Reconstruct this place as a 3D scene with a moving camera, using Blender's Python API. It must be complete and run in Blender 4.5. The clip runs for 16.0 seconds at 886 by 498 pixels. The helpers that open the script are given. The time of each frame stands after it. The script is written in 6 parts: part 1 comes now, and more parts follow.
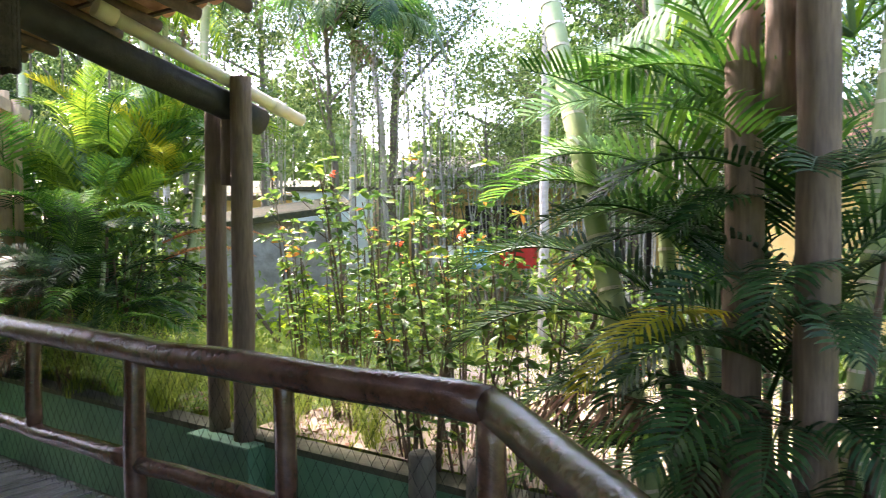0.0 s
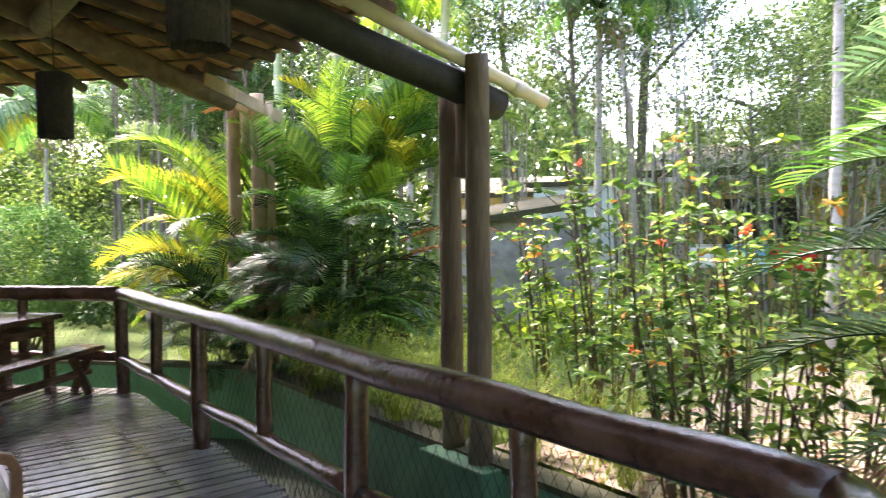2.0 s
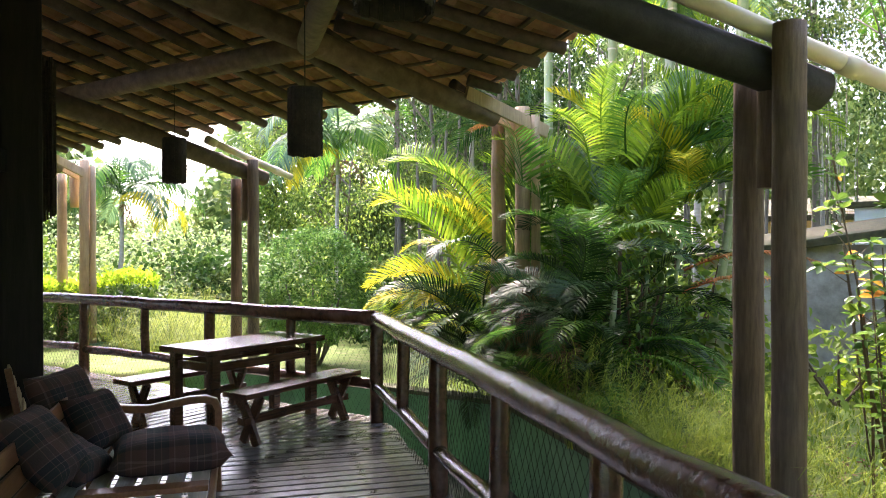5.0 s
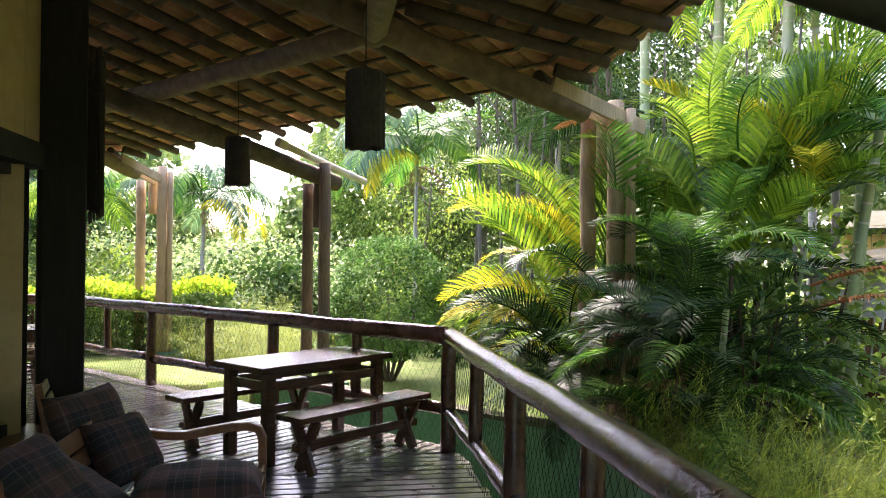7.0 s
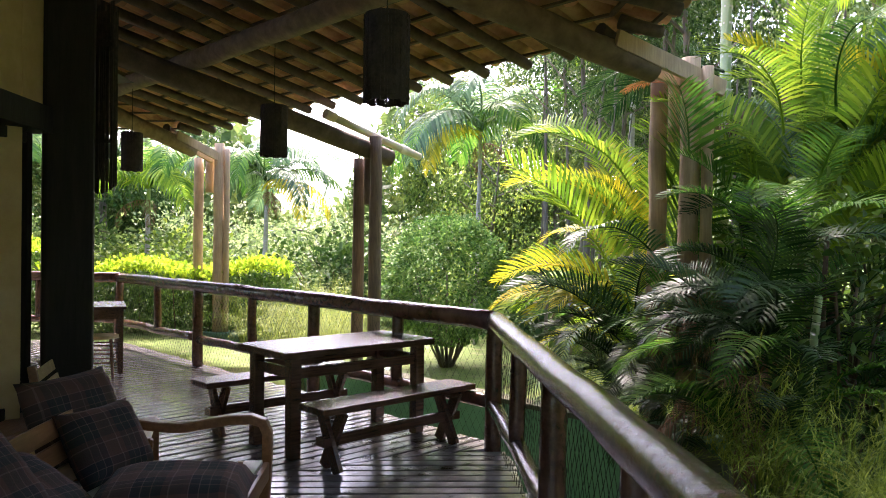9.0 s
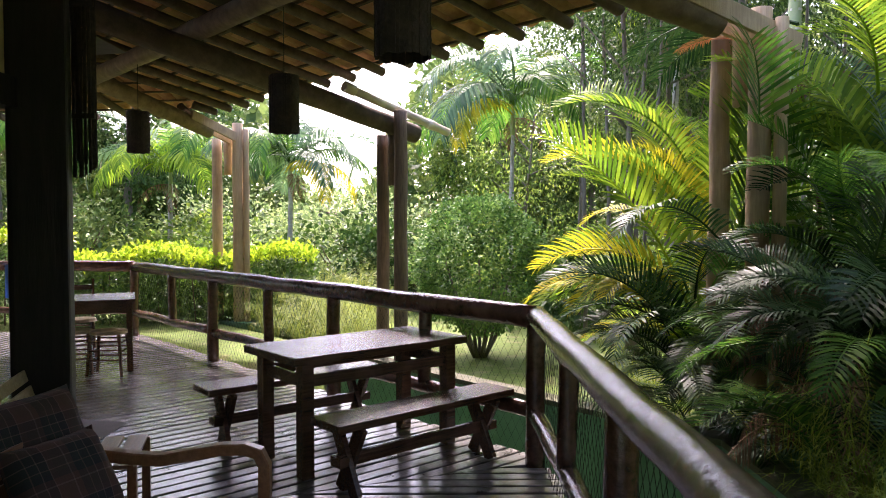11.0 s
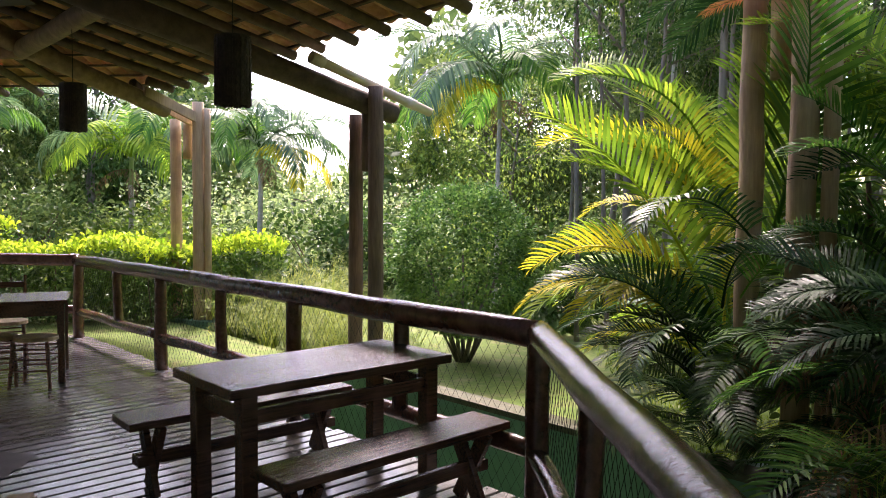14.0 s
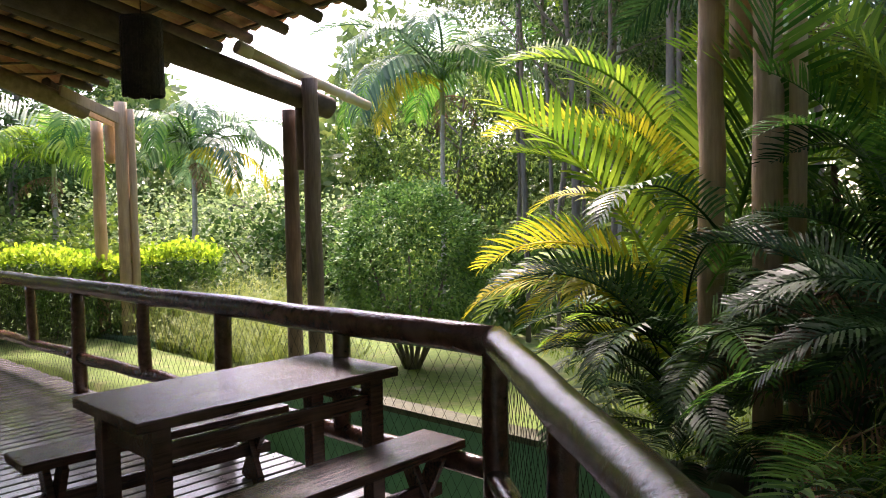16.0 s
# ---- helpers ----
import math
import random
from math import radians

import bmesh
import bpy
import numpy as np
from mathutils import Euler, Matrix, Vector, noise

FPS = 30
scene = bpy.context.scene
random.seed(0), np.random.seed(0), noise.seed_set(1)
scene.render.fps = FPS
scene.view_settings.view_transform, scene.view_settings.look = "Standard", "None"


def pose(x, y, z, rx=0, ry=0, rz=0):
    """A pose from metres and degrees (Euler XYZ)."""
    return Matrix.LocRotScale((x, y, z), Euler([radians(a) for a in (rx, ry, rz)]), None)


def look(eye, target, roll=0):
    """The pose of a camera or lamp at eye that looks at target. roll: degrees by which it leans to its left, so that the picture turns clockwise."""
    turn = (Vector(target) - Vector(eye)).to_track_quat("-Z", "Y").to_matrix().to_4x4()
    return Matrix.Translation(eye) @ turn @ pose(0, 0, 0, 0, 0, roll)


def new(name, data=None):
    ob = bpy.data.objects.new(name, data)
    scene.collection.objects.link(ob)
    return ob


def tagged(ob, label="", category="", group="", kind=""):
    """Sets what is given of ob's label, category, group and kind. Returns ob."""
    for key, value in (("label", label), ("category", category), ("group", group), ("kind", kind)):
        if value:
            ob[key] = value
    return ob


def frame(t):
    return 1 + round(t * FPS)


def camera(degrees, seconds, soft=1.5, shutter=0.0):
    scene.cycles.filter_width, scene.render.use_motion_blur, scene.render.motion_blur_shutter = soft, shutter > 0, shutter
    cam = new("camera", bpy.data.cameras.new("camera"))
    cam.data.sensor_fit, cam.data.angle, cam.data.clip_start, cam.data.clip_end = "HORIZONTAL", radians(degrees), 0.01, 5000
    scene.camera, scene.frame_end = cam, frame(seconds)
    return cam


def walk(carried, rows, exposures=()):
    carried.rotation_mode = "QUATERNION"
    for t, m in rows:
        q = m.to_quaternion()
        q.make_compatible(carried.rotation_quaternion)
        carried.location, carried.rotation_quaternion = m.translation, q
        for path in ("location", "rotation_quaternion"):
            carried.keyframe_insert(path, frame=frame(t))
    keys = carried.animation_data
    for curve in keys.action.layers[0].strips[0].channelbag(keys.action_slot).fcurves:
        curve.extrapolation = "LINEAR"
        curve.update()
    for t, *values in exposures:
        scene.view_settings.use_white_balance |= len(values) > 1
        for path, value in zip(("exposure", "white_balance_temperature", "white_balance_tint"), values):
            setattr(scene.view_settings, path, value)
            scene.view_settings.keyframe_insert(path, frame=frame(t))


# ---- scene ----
cam = camera(61.2, 16.0, soft=0.6, shutter=0.35)

PATH = [
    (0, (1.063, 0.56, 1.671), (0.439, 2.458, 1.592), -0.3),
    (0.5, (0.982, 0.747, 1.682), (0.224, 2.596, 1.596), -0.5),
    (1, (0.844, 0.916, 1.665), (0.011, 2.731, 1.567), -0.1),
    (1.5, (0.712, 1.064, 1.668), (-0.25, 2.815, 1.58), -0.4),
    (2, (0.648, 1.285, 1.656), (-0.539, 2.892, 1.576), -0.8),
    (2.5, (0.604, 1.444, 1.65), (-0.722, 2.938, 1.566), -1.2),
    (3, (0.45, 1.561, 1.638), (-0.927, 3.009, 1.543), 1.4),
    (3.5, (0.325, 1.667, 1.636), (-1.082, 3.085, 1.546), 2.0),
    (4, (0.273, 1.812, 1.626), (-1.224, 3.136, 1.548), 1.6),
    (4.5, (0.199, 1.976, 1.647), (-1.438, 3.125, 1.609), 0.3),
    (5, (0.069, 2.061, 1.642), (-1.624, 3.126, 1.636), -0.2),
    (5.2, (-0.001, 2.084, 1.656), (-1.693, 3.151, 1.679), -0.2),
    (7.3, (-0.624, 2.584, 1.617), (-2.435, 3.431, 1.633), 0.6),
    (7.5, (-0.652, 2.644, 1.617), (-2.466, 3.484, 1.628), 0.7),
    (8, (-0.746, 2.787, 1.61), (-2.574, 3.597, 1.608), 0.6),
    (8.5, (-0.861, 2.923, 1.597), (-2.731, 3.633, 1.593), 0.6),
    (9, (-1.063, 2.989, 1.558), (-2.943, 3.67, 1.539), 0.8),
    (9.2, (-1.153, 3.01, 1.564), (-3.03, 3.701, 1.536), 1.2),
    (11.3, (-1.9, 3.263, 1.603), (-3.807, 3.861, 1.527), -0.1),
    (11.5, (-1.983, 3.273, 1.612), (-3.873, 3.92, 1.534), -0.1),
    (12, (-2.078, 3.313, 1.618), (-3.981, 3.926, 1.553), -0.2),
    (12.5, (-2.256, 3.416, 1.605), (-4.2, 3.881, 1.544), -1.1),
    (13, (-2.455, 3.514, 1.538), (-4.389, 4.018, 1.481), -0.4),
    (13.5, (-2.616, 3.505, 1.618), (-4.506, 4.15, 1.522), 1.0),
    (14, (-2.72, 3.54, 1.614), (-4.608, 4.191, 1.512), 0.4),
    (14.5, (-2.883, 3.664, 1.595), (-4.806, 4.207, 1.511), -1.4),
    (15, (-3.023, 3.753, 1.572), (-4.943, 4.304, 1.485), -1.4),
    (15.5, (-3.117, 3.743, 1.561), (-4.993, 4.43, 1.47), -1.0),
    (16, (-3.135, 3.714, 1.576), (-4.973, 4.497, 1.479), -1.2),
]
EXPOSURES = [(0.0, 3.75, 6600, 27), (3.0, 3.72, 6600, 27), (5.0, 3.48, 6650, 27), (8.0, 3.32, 6600, 28), (11.5, 2.82, 6600, 31), (16.0, 2.62, 6650, 31)]
walk(cam, [(t, look(eye, to, roll)) for t, eye, to, roll in PATH], EXPOSURES)


# ---- world and light ----
world = bpy.data.worlds.new("sky")
scene.world = world
world.use_nodes = True
_n = world.node_tree.nodes
_sky = _n.new("ShaderNodeTexSky")
_sky.sky_type = 'NISHITA'
_sky.sun_disc = False
_sky.sun_elevation = radians(54)
_sky.sun_rotation = radians(283)
_sky.dust_density = 3.0
_n["Background"].inputs["Strength"].default_value = 0.15
world.node_tree.links.new(_sky.outputs["Color"], _n["Background"].inputs["Color"])
_sun = bpy.data.lights.new("sun", 'SUN')
_sun.energy = 1.8
_sun.angle = radians(10)
_sun.color = (1.0, 0.95, 0.86)
sun = new("sun", _sun)
sun.matrix_world = look((-40, 14, 48), (-6, 6, 0))


# ---- materials ----
def material(name, c1, c2, rough=0.6, scale=8.0, bump=0.15, metal=0.0, stretch=(1, 1, 1), c3=None, spec=0.5, trans=0.0, vary=0.0, sheen=0.0):
    m = bpy.data.materials.new(name)
    m.use_nodes = True
    nt = m.node_tree
    N, L = nt.nodes, nt.links
    b = N["Principled BSDF"]
    tc = N.new("ShaderNodeTexCoord")
    mp = N.new("ShaderNodeMapping")
    mp.inputs["Scale"].default_value = stretch
    L.new(tc.outputs["Object"], mp.inputs["Vector"])
    n1 = N.new("ShaderNodeTexNoise")
    n1.inputs["Scale"].default_value = scale
    n1.inputs["Detail"].default_value = 6
    n1.inputs["Roughness"].default_value = 0.65
    L.new(mp.outputs["Vector"], n1.inputs["Vector"])
    n2 = N.new("ShaderNodeTexNoise")
    n2.inputs["Scale"].default_value = scale * 0.18
    n2.inputs["Detail"].default_value = 3
    L.new(tc.outputs["Object"], n2.inputs["Vector"])
    r = N.new("ShaderNodeValToRGB")
    r.color_ramp.elements[0].position = 0.32
    r.color_ramp.elements[1].position = 0.68
    r.color_ramp.elements[0].color = (*c1, 1)
    r.color_ramp.elements[1].color = (*c2, 1)
    L.new(n1.outputs["Fac"], r.inputs["Fac"])
    mx = N.new("ShaderNodeMix")
    mx.data_type = 'RGBA'
    mx.blend_type = 'MIX'
    r2 = N.new("ShaderNodeValToRGB")
    r2.color_ramp.elements[0].position = 0.5
    r2.color_ramp.elements[1].position = 0.72
    r2.color_ramp.elements[1].color = (0.75, 0.75, 0.75, 1)
    L.new(n2.outputs["Fac"], r2.inputs["Fac"])
    L.new(r2.outputs["Color"], mx.inputs["Factor"])
    L.new(r.outputs["Color"], mx.inputs["A"])
    mx.inputs["B"].default_value = (*(c3 or tuple(0.6 * v for v in c1)), 1)
    col = mx.outputs["Result"]
    if vary:
        info = N.new("ShaderNodeObjectInfo")
        geo = N.new("ShaderNodeNewGeometry")
        ad = N.new("ShaderNodeMath")
        ad.operation = 'ADD'
        fr = N.new("ShaderNodeMath")
        fr.operation = 'FRACT'
        L.new(info.outputs["Random"], ad.inputs[0])
        L.new(geo.outputs["Random Per Island"], ad.inputs[1])
        L.new(ad.outputs[0], fr.inputs[0])
        rg = N.new("ShaderNodeMapRange")
        rg.inputs["To Min"].default_value = 1 - vary
        rg.inputs["To Max"].default_value = 1 + vary
        L.new(fr.outputs[0], rg.inputs["Value"])
        hs = N.new("ShaderNodeHueSaturation")
        L.new(rg.outputs["Result"], hs.inputs["Value"])
        hr = N.new("ShaderNodeMapRange")
        hr.inputs["To Min"].default_value = 0.5 + 0.05 * vary
        hr.inputs["To Max"].default_value = 0.5 - 0.05 * vary
        L.new(fr.outputs[0], hr.inputs["Value"])
        L.new(hr.outputs["Result"], hs.inputs["Hue"])
        L.new(col, hs.inputs["Color"])
        col = hs.outputs["Color"]
    L.new(col, b.inputs["Base Color"])
    b.inputs["Roughness"].default_value = rough
    b.inputs["Metallic"].default_value = metal
    b.inputs["Specular IOR Level"].default_value = spec
    if bump:
        bp = N.new("ShaderNodeBump")
        bp.inputs["Strength"].default_value = bump
        bp.inputs["Distance"].default_value = 0.02
        n3 = N.new("ShaderNodeTexNoise")
        n3.inputs["Scale"].default_value = scale * 4.5
        n3.inputs["Detail"].default_value = 4
        L.new(mp.outputs["Vector"], n3.inputs["Vector"])
        hm = N.new("ShaderNodeMath")
        hm.operation = 'MULTIPLY_ADD'
        hm.inputs[1].default_value = 0.35
        L.new(n3.outputs["Fac"], hm.inputs[0])
        L.new(n1.outputs["Fac"], hm.inputs[2])
        L.new(hm.outputs[0], bp.inputs["Height"])
        L.new(bp.outputs["Normal"], b.inputs["Normal"])
    if trans:
        tr = N.new("ShaderNodeBsdfTranslucent")
        L.new(col, tr.inputs["Color"])
        ms = N.new("ShaderNodeMixShader")
        ms.inputs["Fac"].default_value = trans
        L.new(b.outputs["BSDF"], ms.inputs[1])
        L.new(tr.outputs["BSDF"], ms.inputs[2])
        L.new(ms.outputs["Shader"], N["Material Output"].inputs["Surface"])
    return m


RAIL = material("varnished_log", (0.05, 0.02, 0.012), (0.125, 0.056, 0.034), 0.17, 22, 0.24, stretch=(1, 1, 1), c3=(0.17, 0.095, 0.063), spec=1.0)
POST = material("weathered_log", (0.11, 0.074, 0.05), (0.23, 0.16, 0.108), 0.7, 14, 0.35, stretch=(4, 4, 0.35), c3=(0.09, 0.065, 0.05))
POST_PALE = material("pale_log", (0.40, 0.275, 0.15), (0.55, 0.40, 0.23), 0.75, 14, 0.3, stretch=(4, 4, 0.35), c3=(0.25, 0.17, 0.11))
BEAM = material("roof_log", (0.13, 0.085, 0.05), (0.26, 0.18, 0.11), 0.7, 10, 0.3, c3=(0.08, 0.055, 0.035))
RAFTER = material("dark_rafter_log", (0.062, 0.043, 0.031), (0.135, 0.095, 0.066), 0.75, 10, 0.3, c3=(0.04, 0.028, 0.02))
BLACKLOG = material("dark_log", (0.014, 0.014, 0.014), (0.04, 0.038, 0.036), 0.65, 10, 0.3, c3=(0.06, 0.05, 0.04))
DECK = material("deck_board", (0.112, 0.104, 0.101), (0.212, 0.196, 0.19), 0.2, 30, 0.03, stretch=(0.25, 3, 3), c3=(0.075, 0.062, 0.056), vary=0.22, spec=0.8)
TABLEWOOD = material("dark_table_wood", (0.03, 0.011, 0.006), (0.125, 0.055, 0.028), 0.2, 20, 0.3, stretch=(0.16, 3, 3), c3=(0.16, 0.085, 0.05), spec=0.8)
GREEN = material("green_paint", (0.07, 0.19, 0.10), (0.115, 0.26, 0.145), 0.6, 5, 0.2, c3=(0.035, 0.075, 0.045))
# Mossy coping, with the shade it lies in also put into the colour.
CONCRETE = material("shaded_mossy_concrete", (0.05, 0.054, 0.03), (0.10, 0.096, 0.055), 0.9, 14, 0.3, c3=(0.06, 0.07, 0.03))
# Greenish floor colour, darkened to stand for shade in the sunken strip.
SHADEFLOOR = material("shaded_green_concrete", (0.022, 0.036, 0.02), (0.05, 0.07, 0.038), 0.9, 9, 0.3, c3=(0.05, 0.045, 0.03))
TILE = material("clay_tile", (0.35, 0.17, 0.09), (0.52, 0.30, 0.17), 0.85, 12, 0.2, c3=(0.25, 0.13, 0.08), vary=0.3)
PIPE = material("cream_pvc", (0.66, 0.56, 0.40), (0.78, 0.70, 0.54), 0.4, 5, 0.03, c3=(0.5, 0.4, 0.26))
PLASTER = material("ochre_plaster", (0.50, 0.36, 0.16), (0.60, 0.45, 0.22), 0.9, 7, 0.15, c3=(0.40, 0.28, 0.12))
GRASS = material("lawn", (0.06, 0.11, 0.012), (0.13, 0.185, 0.022), 0.95, 22, 0.4, c3=(0.20, 0.19, 0.08))
SOIL = material("soil", (0.26, 0.20, 0.14), (0.42, 0.34, 0.25), 0.95, 9, 0.4, c3=(0.3, 0.25, 0.15))


# ---- mesh helpers ----
def part(name, bm, mat, parent=None, label="", smooth=False):
    me = bpy.data.meshes.new(name)
    bm.to_mesh(me)
    bm.free()
    me.materials.append(mat)
    if smooth:
        me.polygons.foreach_set("use_smooth", [True] * len(me.polygons))
    ob = new(name, me)
    if parent is not None:
        ob.parent = parent
    if label:
        tagged(ob, label)
    return ob


def mesh_of(name, verts, faces, mat, parent=None, label="", smooth=False):
    me = bpy.data.meshes.new(name)
    me.from_pydata([tuple(v) for v in verts], [], faces)
    me.materials.append(mat)
    if smooth:
        me.polygons.foreach_set("use_smooth", [True] * len(me.polygons))
    ob = new(name, me)
    if parent is not None:
        ob.parent = parent
    if label:
        tagged(ob, label)
    return ob


def empty(name, m, label, category, group=""):
    ob = new(name)
    ob.empty_display_size = 0.1
    ob.matrix_world = m
    return tagged(ob, label, category, group)


def add_box(bm, sx, sy, sz, m=Matrix(), bevel=0.0):
    ret = bmesh.ops.create_cube(bm, size=1, matrix=m @ Matrix.Diagonal((sx, sy, sz, 1)))
    if bevel:
        es = list({e for v in ret["verts"] for e in v.link_edges})
        bmesh.ops.bevel(bm, geom=es, offset=bevel, segments=2, affect='EDGES', profile=0.6)


def box(sx, sy, sz, m=Matrix(), bevel=0.0):
    bm = bmesh.new()
    add_box(bm, sx, sy, sz, m, bevel)
    return bm


def add_log(bm, p0, p1, r0, r1, seg=12, rings=10, wob=0.06, seed=0, dome=0.25):
    """A tapered, slightly crooked round timber with rounded ends."""
    p0, p1 = Vector(p0), Vector(p1)
    d = p1 - p0
    q = d.to_track_quat('Z', 'Y').to_matrix()
    rows = []
    steps = [(-0.0, 0.80)] + [(i / rings, 1.0) for i in range(rings + 1)] + [(1.0, 0.80)]
    ext = dome * (r0 + r1) / 2
    for k, (f, sc) in enumerate(steps):
        c = p0 + d * f
        if k == 0:
            c = p0 - d.normalized() * ext * 0.4
        if k == len(steps) - 1:
            c = p1 + d.normalized() * ext * 0.4
        off = Vector((noise.noise((f * 5.1 * max(d.length, .5) / 3, seed, 0.3)), noise.noise((f * 5.1 * max(d.length, .5) / 3, seed, 9.3)), 0)) * wob * (r0 + r1)
        row = []
        for i in range(seg):
            a = 2 * math.pi * i / seg
            r = (r0 + (r1 - r0) * f) * sc * (1 + wob * noise.noise((math.cos(a) * 1.2, math.sin(a) * 1.2 + seed * 3, f * d.length * 2.2)))
            row.append(bm.verts.new(c + q @ (off + Vector((r * math.cos(a), r * math.sin(a), 0)))))
        rows.append(row)
    for a, b in zip(rows, rows[1:]):
        for i in range(seg):
            bm.faces.new((a[i], a[(i + 1) % seg], b[(i + 1) % seg], b[i]))
    bm.faces.new(rows[0][::-1])
    bm.faces.new(rows[-1])


def log(*a, **k):
    bm = bmesh.new()
    add_log(bm, *a, **k)
    return bm


# ---- plan: sides of an eight-sided veranda round the house ----
K0, K1, K2 = Vector((0.36, 3.27, 0)), Vector((-6.26, 5.30, 0)), Vector((-13.05, 2.27, 0))


def unit(deg):
    return Vector((math.cos(radians(deg)), math.sin(radians(deg)), 0))


D0, D1, D2, D3 = unit(121.5), unit(163.0), unit(204.1), unit(245.5)
KM = K0 - D0 * 6.9
K3 = K2 + D3 * 6.9


def out(d):
    """The outward normal of a side that runs along d."""
    return Vector((d.y, -d.x, 0))


def inner(k, da, db, w):
    """The corner k moved inwards by w on both its sides."""
    b = (out(da) + out(db)).normalized()
    return k - b * (w / b.dot(out(da)))


W = 2.95


def leafmat(name, c1, c2, c3=None, rough=0.45, trans=0.32, vary=0.5, spec=0.2):
    return material(name, c1, c2, rough, 3.0, 0.0, c3=c3 or c2, trans=trans, vary=vary, spec=spec)


PALM = leafmat("palm_leaf", (0.05, 0.15, 0.018), (0.10, 0.24, 0.028), rough=0.45, trans=0.45, spec=0.22)
# Lit copy of the palm leaf: sunlight is put into the colour.
PALM_SUNLIT = leafmat("sunlit_palm_leaf", (0.135, 0.265, 0.018), (0.25, 0.39, 0.03), rough=0.48, trans=0.55, spec=0.2)
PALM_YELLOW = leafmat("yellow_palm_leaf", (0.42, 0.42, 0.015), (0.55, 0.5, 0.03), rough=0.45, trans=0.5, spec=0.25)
# Shaded copy of the palm leaf: deep shade is put into the colour.
PALM_SHADED = leafmat("shaded_palm_leaf", (0.013, 0.045, 0.011), (0.028, 0.075, 0.018), rough=0.42, trans=0.2, spec=0.14)
PALM_BLUE = leafmat("bluish_palm_leaf", (0.07, 0.15, 0.06), (0.13, 0.23, 0.1), rough=0.42, trans=0.4, spec=0.26)
PALM_DRY = leafmat("dry_palm_leaf", (0.135, 0.074, 0.038), (0.22, 0.14, 0.08), rough=0.8, trans=0.15)
PALM_RUST = leafmat("rust_palm_leaf", (0.34, 0.12, 0.04), (0.42, 0.20, 0.06), rough=0.7, trans=0.3)
LEAF = leafmat("broad_leaf", (0.035, 0.085, 0.018), (0.075, 0.145, 0.03), (0.03, 0.07, 0.02), rough=0.5, trans=0.30, vary=0.45, spec=0.12)
LEAF_GLOSS = leafmat("glossy_shrub_leaf", (0.045, 0.115, 0.018), (0.105, 0.205, 0.032), rough=0.34, trans=0.38, vary=0.45, spec=0.45)
# Lighter copy of the leaf: sunlight is put into its base colour.
LEAF_BRIGHT = leafmat("sunlit_leaf", (0.12, 0.22, 0.032), (0.245, 0.345, 0.058), trans=0.5)
LEAF_DEEP = leafmat("deep_green_leaf", (0.028, 0.07, 0.016), (0.062, 0.125, 0.026), (0.08, 0.13, 0.03), rough=0.5, trans=0.3, vary=0.5, spec=0.12)
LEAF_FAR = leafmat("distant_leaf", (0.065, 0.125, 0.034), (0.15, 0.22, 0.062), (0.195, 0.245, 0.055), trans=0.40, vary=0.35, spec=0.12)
LEAF_PALE = leafmat("pale_leaf", (0.16, 0.25, 0.08), (0.28, 0.38, 0.14), trans=0.45)
LEAF_BUSH = leafmat("bush_leaf", (0.075, 0.175, 0.036), (0.16, 0.31, 0.065), trans=0.32)
LEAF_LIME = leafmat("lime_leaf", (0.297, 0.486, 0.020), (0.38, 0.50, 0.04), trans=0.45)
LEAF_ORANGE = leafmat("young_orange_leaf", (0.600, 0.230, 0.041), (0.62, 0.33, 0.06), trans=0.45)
LEAF_GRASS = leafmat("lawn_blade", (0.11, 0.20, 0.012), (0.24, 0.33, 0.02), (0.26, 0.27, 0.05), trans=0.4)
FLOWER = leafmat("red_flower", (0.70, 0.07, 0.03), (0.80, 0.16, 0.06), trans=0.3, vary=0.15)
FEATHER = leafmat("feathery_grass", (0.17, 0.25, 0.03), (0.32, 0.40, 0.06), trans=0.4)
TWIG = material("thin_stem", (0.07, 0.05, 0.03), (0.14, 0.10, 0.06), 0.85, 10, 0.2)
BARK = material("tree_bark", (0.085, 0.072, 0.055), (0.18, 0.16, 0.125), 0.9, 6, 0.4, stretch=(2, 2, 0.6), c3=(0.10, 0.11, 0.06))
BARK_WHITE = material("whitish_bark", (0.30, 0.28, 0.24), (0.46, 0.44, 0.39), 0.85, 6, 0.3, stretch=(1, 1, 4), c3=(0.3, 0.3, 0.24))
CANE = material("green_palm_cane", (0.22, 0.30, 0.11), (0.34, 0.40, 0.19), 0.45, 5, 0.1, c3=(0.30, 0.31, 0.20))
CANE_RING = material("pale_cane_scar", (0.50, 0.45, 0.33), (0.60, 0.55, 0.42), 0.7, 9, 0.1)
FIBRE = material("palm_fibre", (0.055, 0.035, 0.022), (0.15, 0.10, 0.065), 0.95, 18, 0.5, stretch=(4, 4, 0.5))
LANTERN = material("dark_woven_cane", (0.022, 0.017, 0.014), (0.075, 0.055, 0.042), 0.7, 30, 0.4)
CORD = material("dark_cord", (0.02, 0.018, 0.016), (0.04, 0.035, 0.03), 0.9, 20, 0.0)
WIRE = material("dark_wire", (0.012, 0.012, 0.011), (0.03, 0.028, 0.026), 0.7, 20, 0.0, spec=0.15)
SEATWOOD = material("honey_wood", (0.20, 0.085, 0.035), (0.34, 0.16, 0.075), 0.35, 14, 0.15, stretch=(0.3, 3, 3), c3=(0.12, 0.05, 0.025))
SLATWOOD = material("worn_white_slat", (0.46, 0.42, 0.37), (0.66, 0.63, 0.58), 0.5, 18, 0.25, stretch=(0.2, 3, 3), c3=(0.26, 0.18, 0.12))
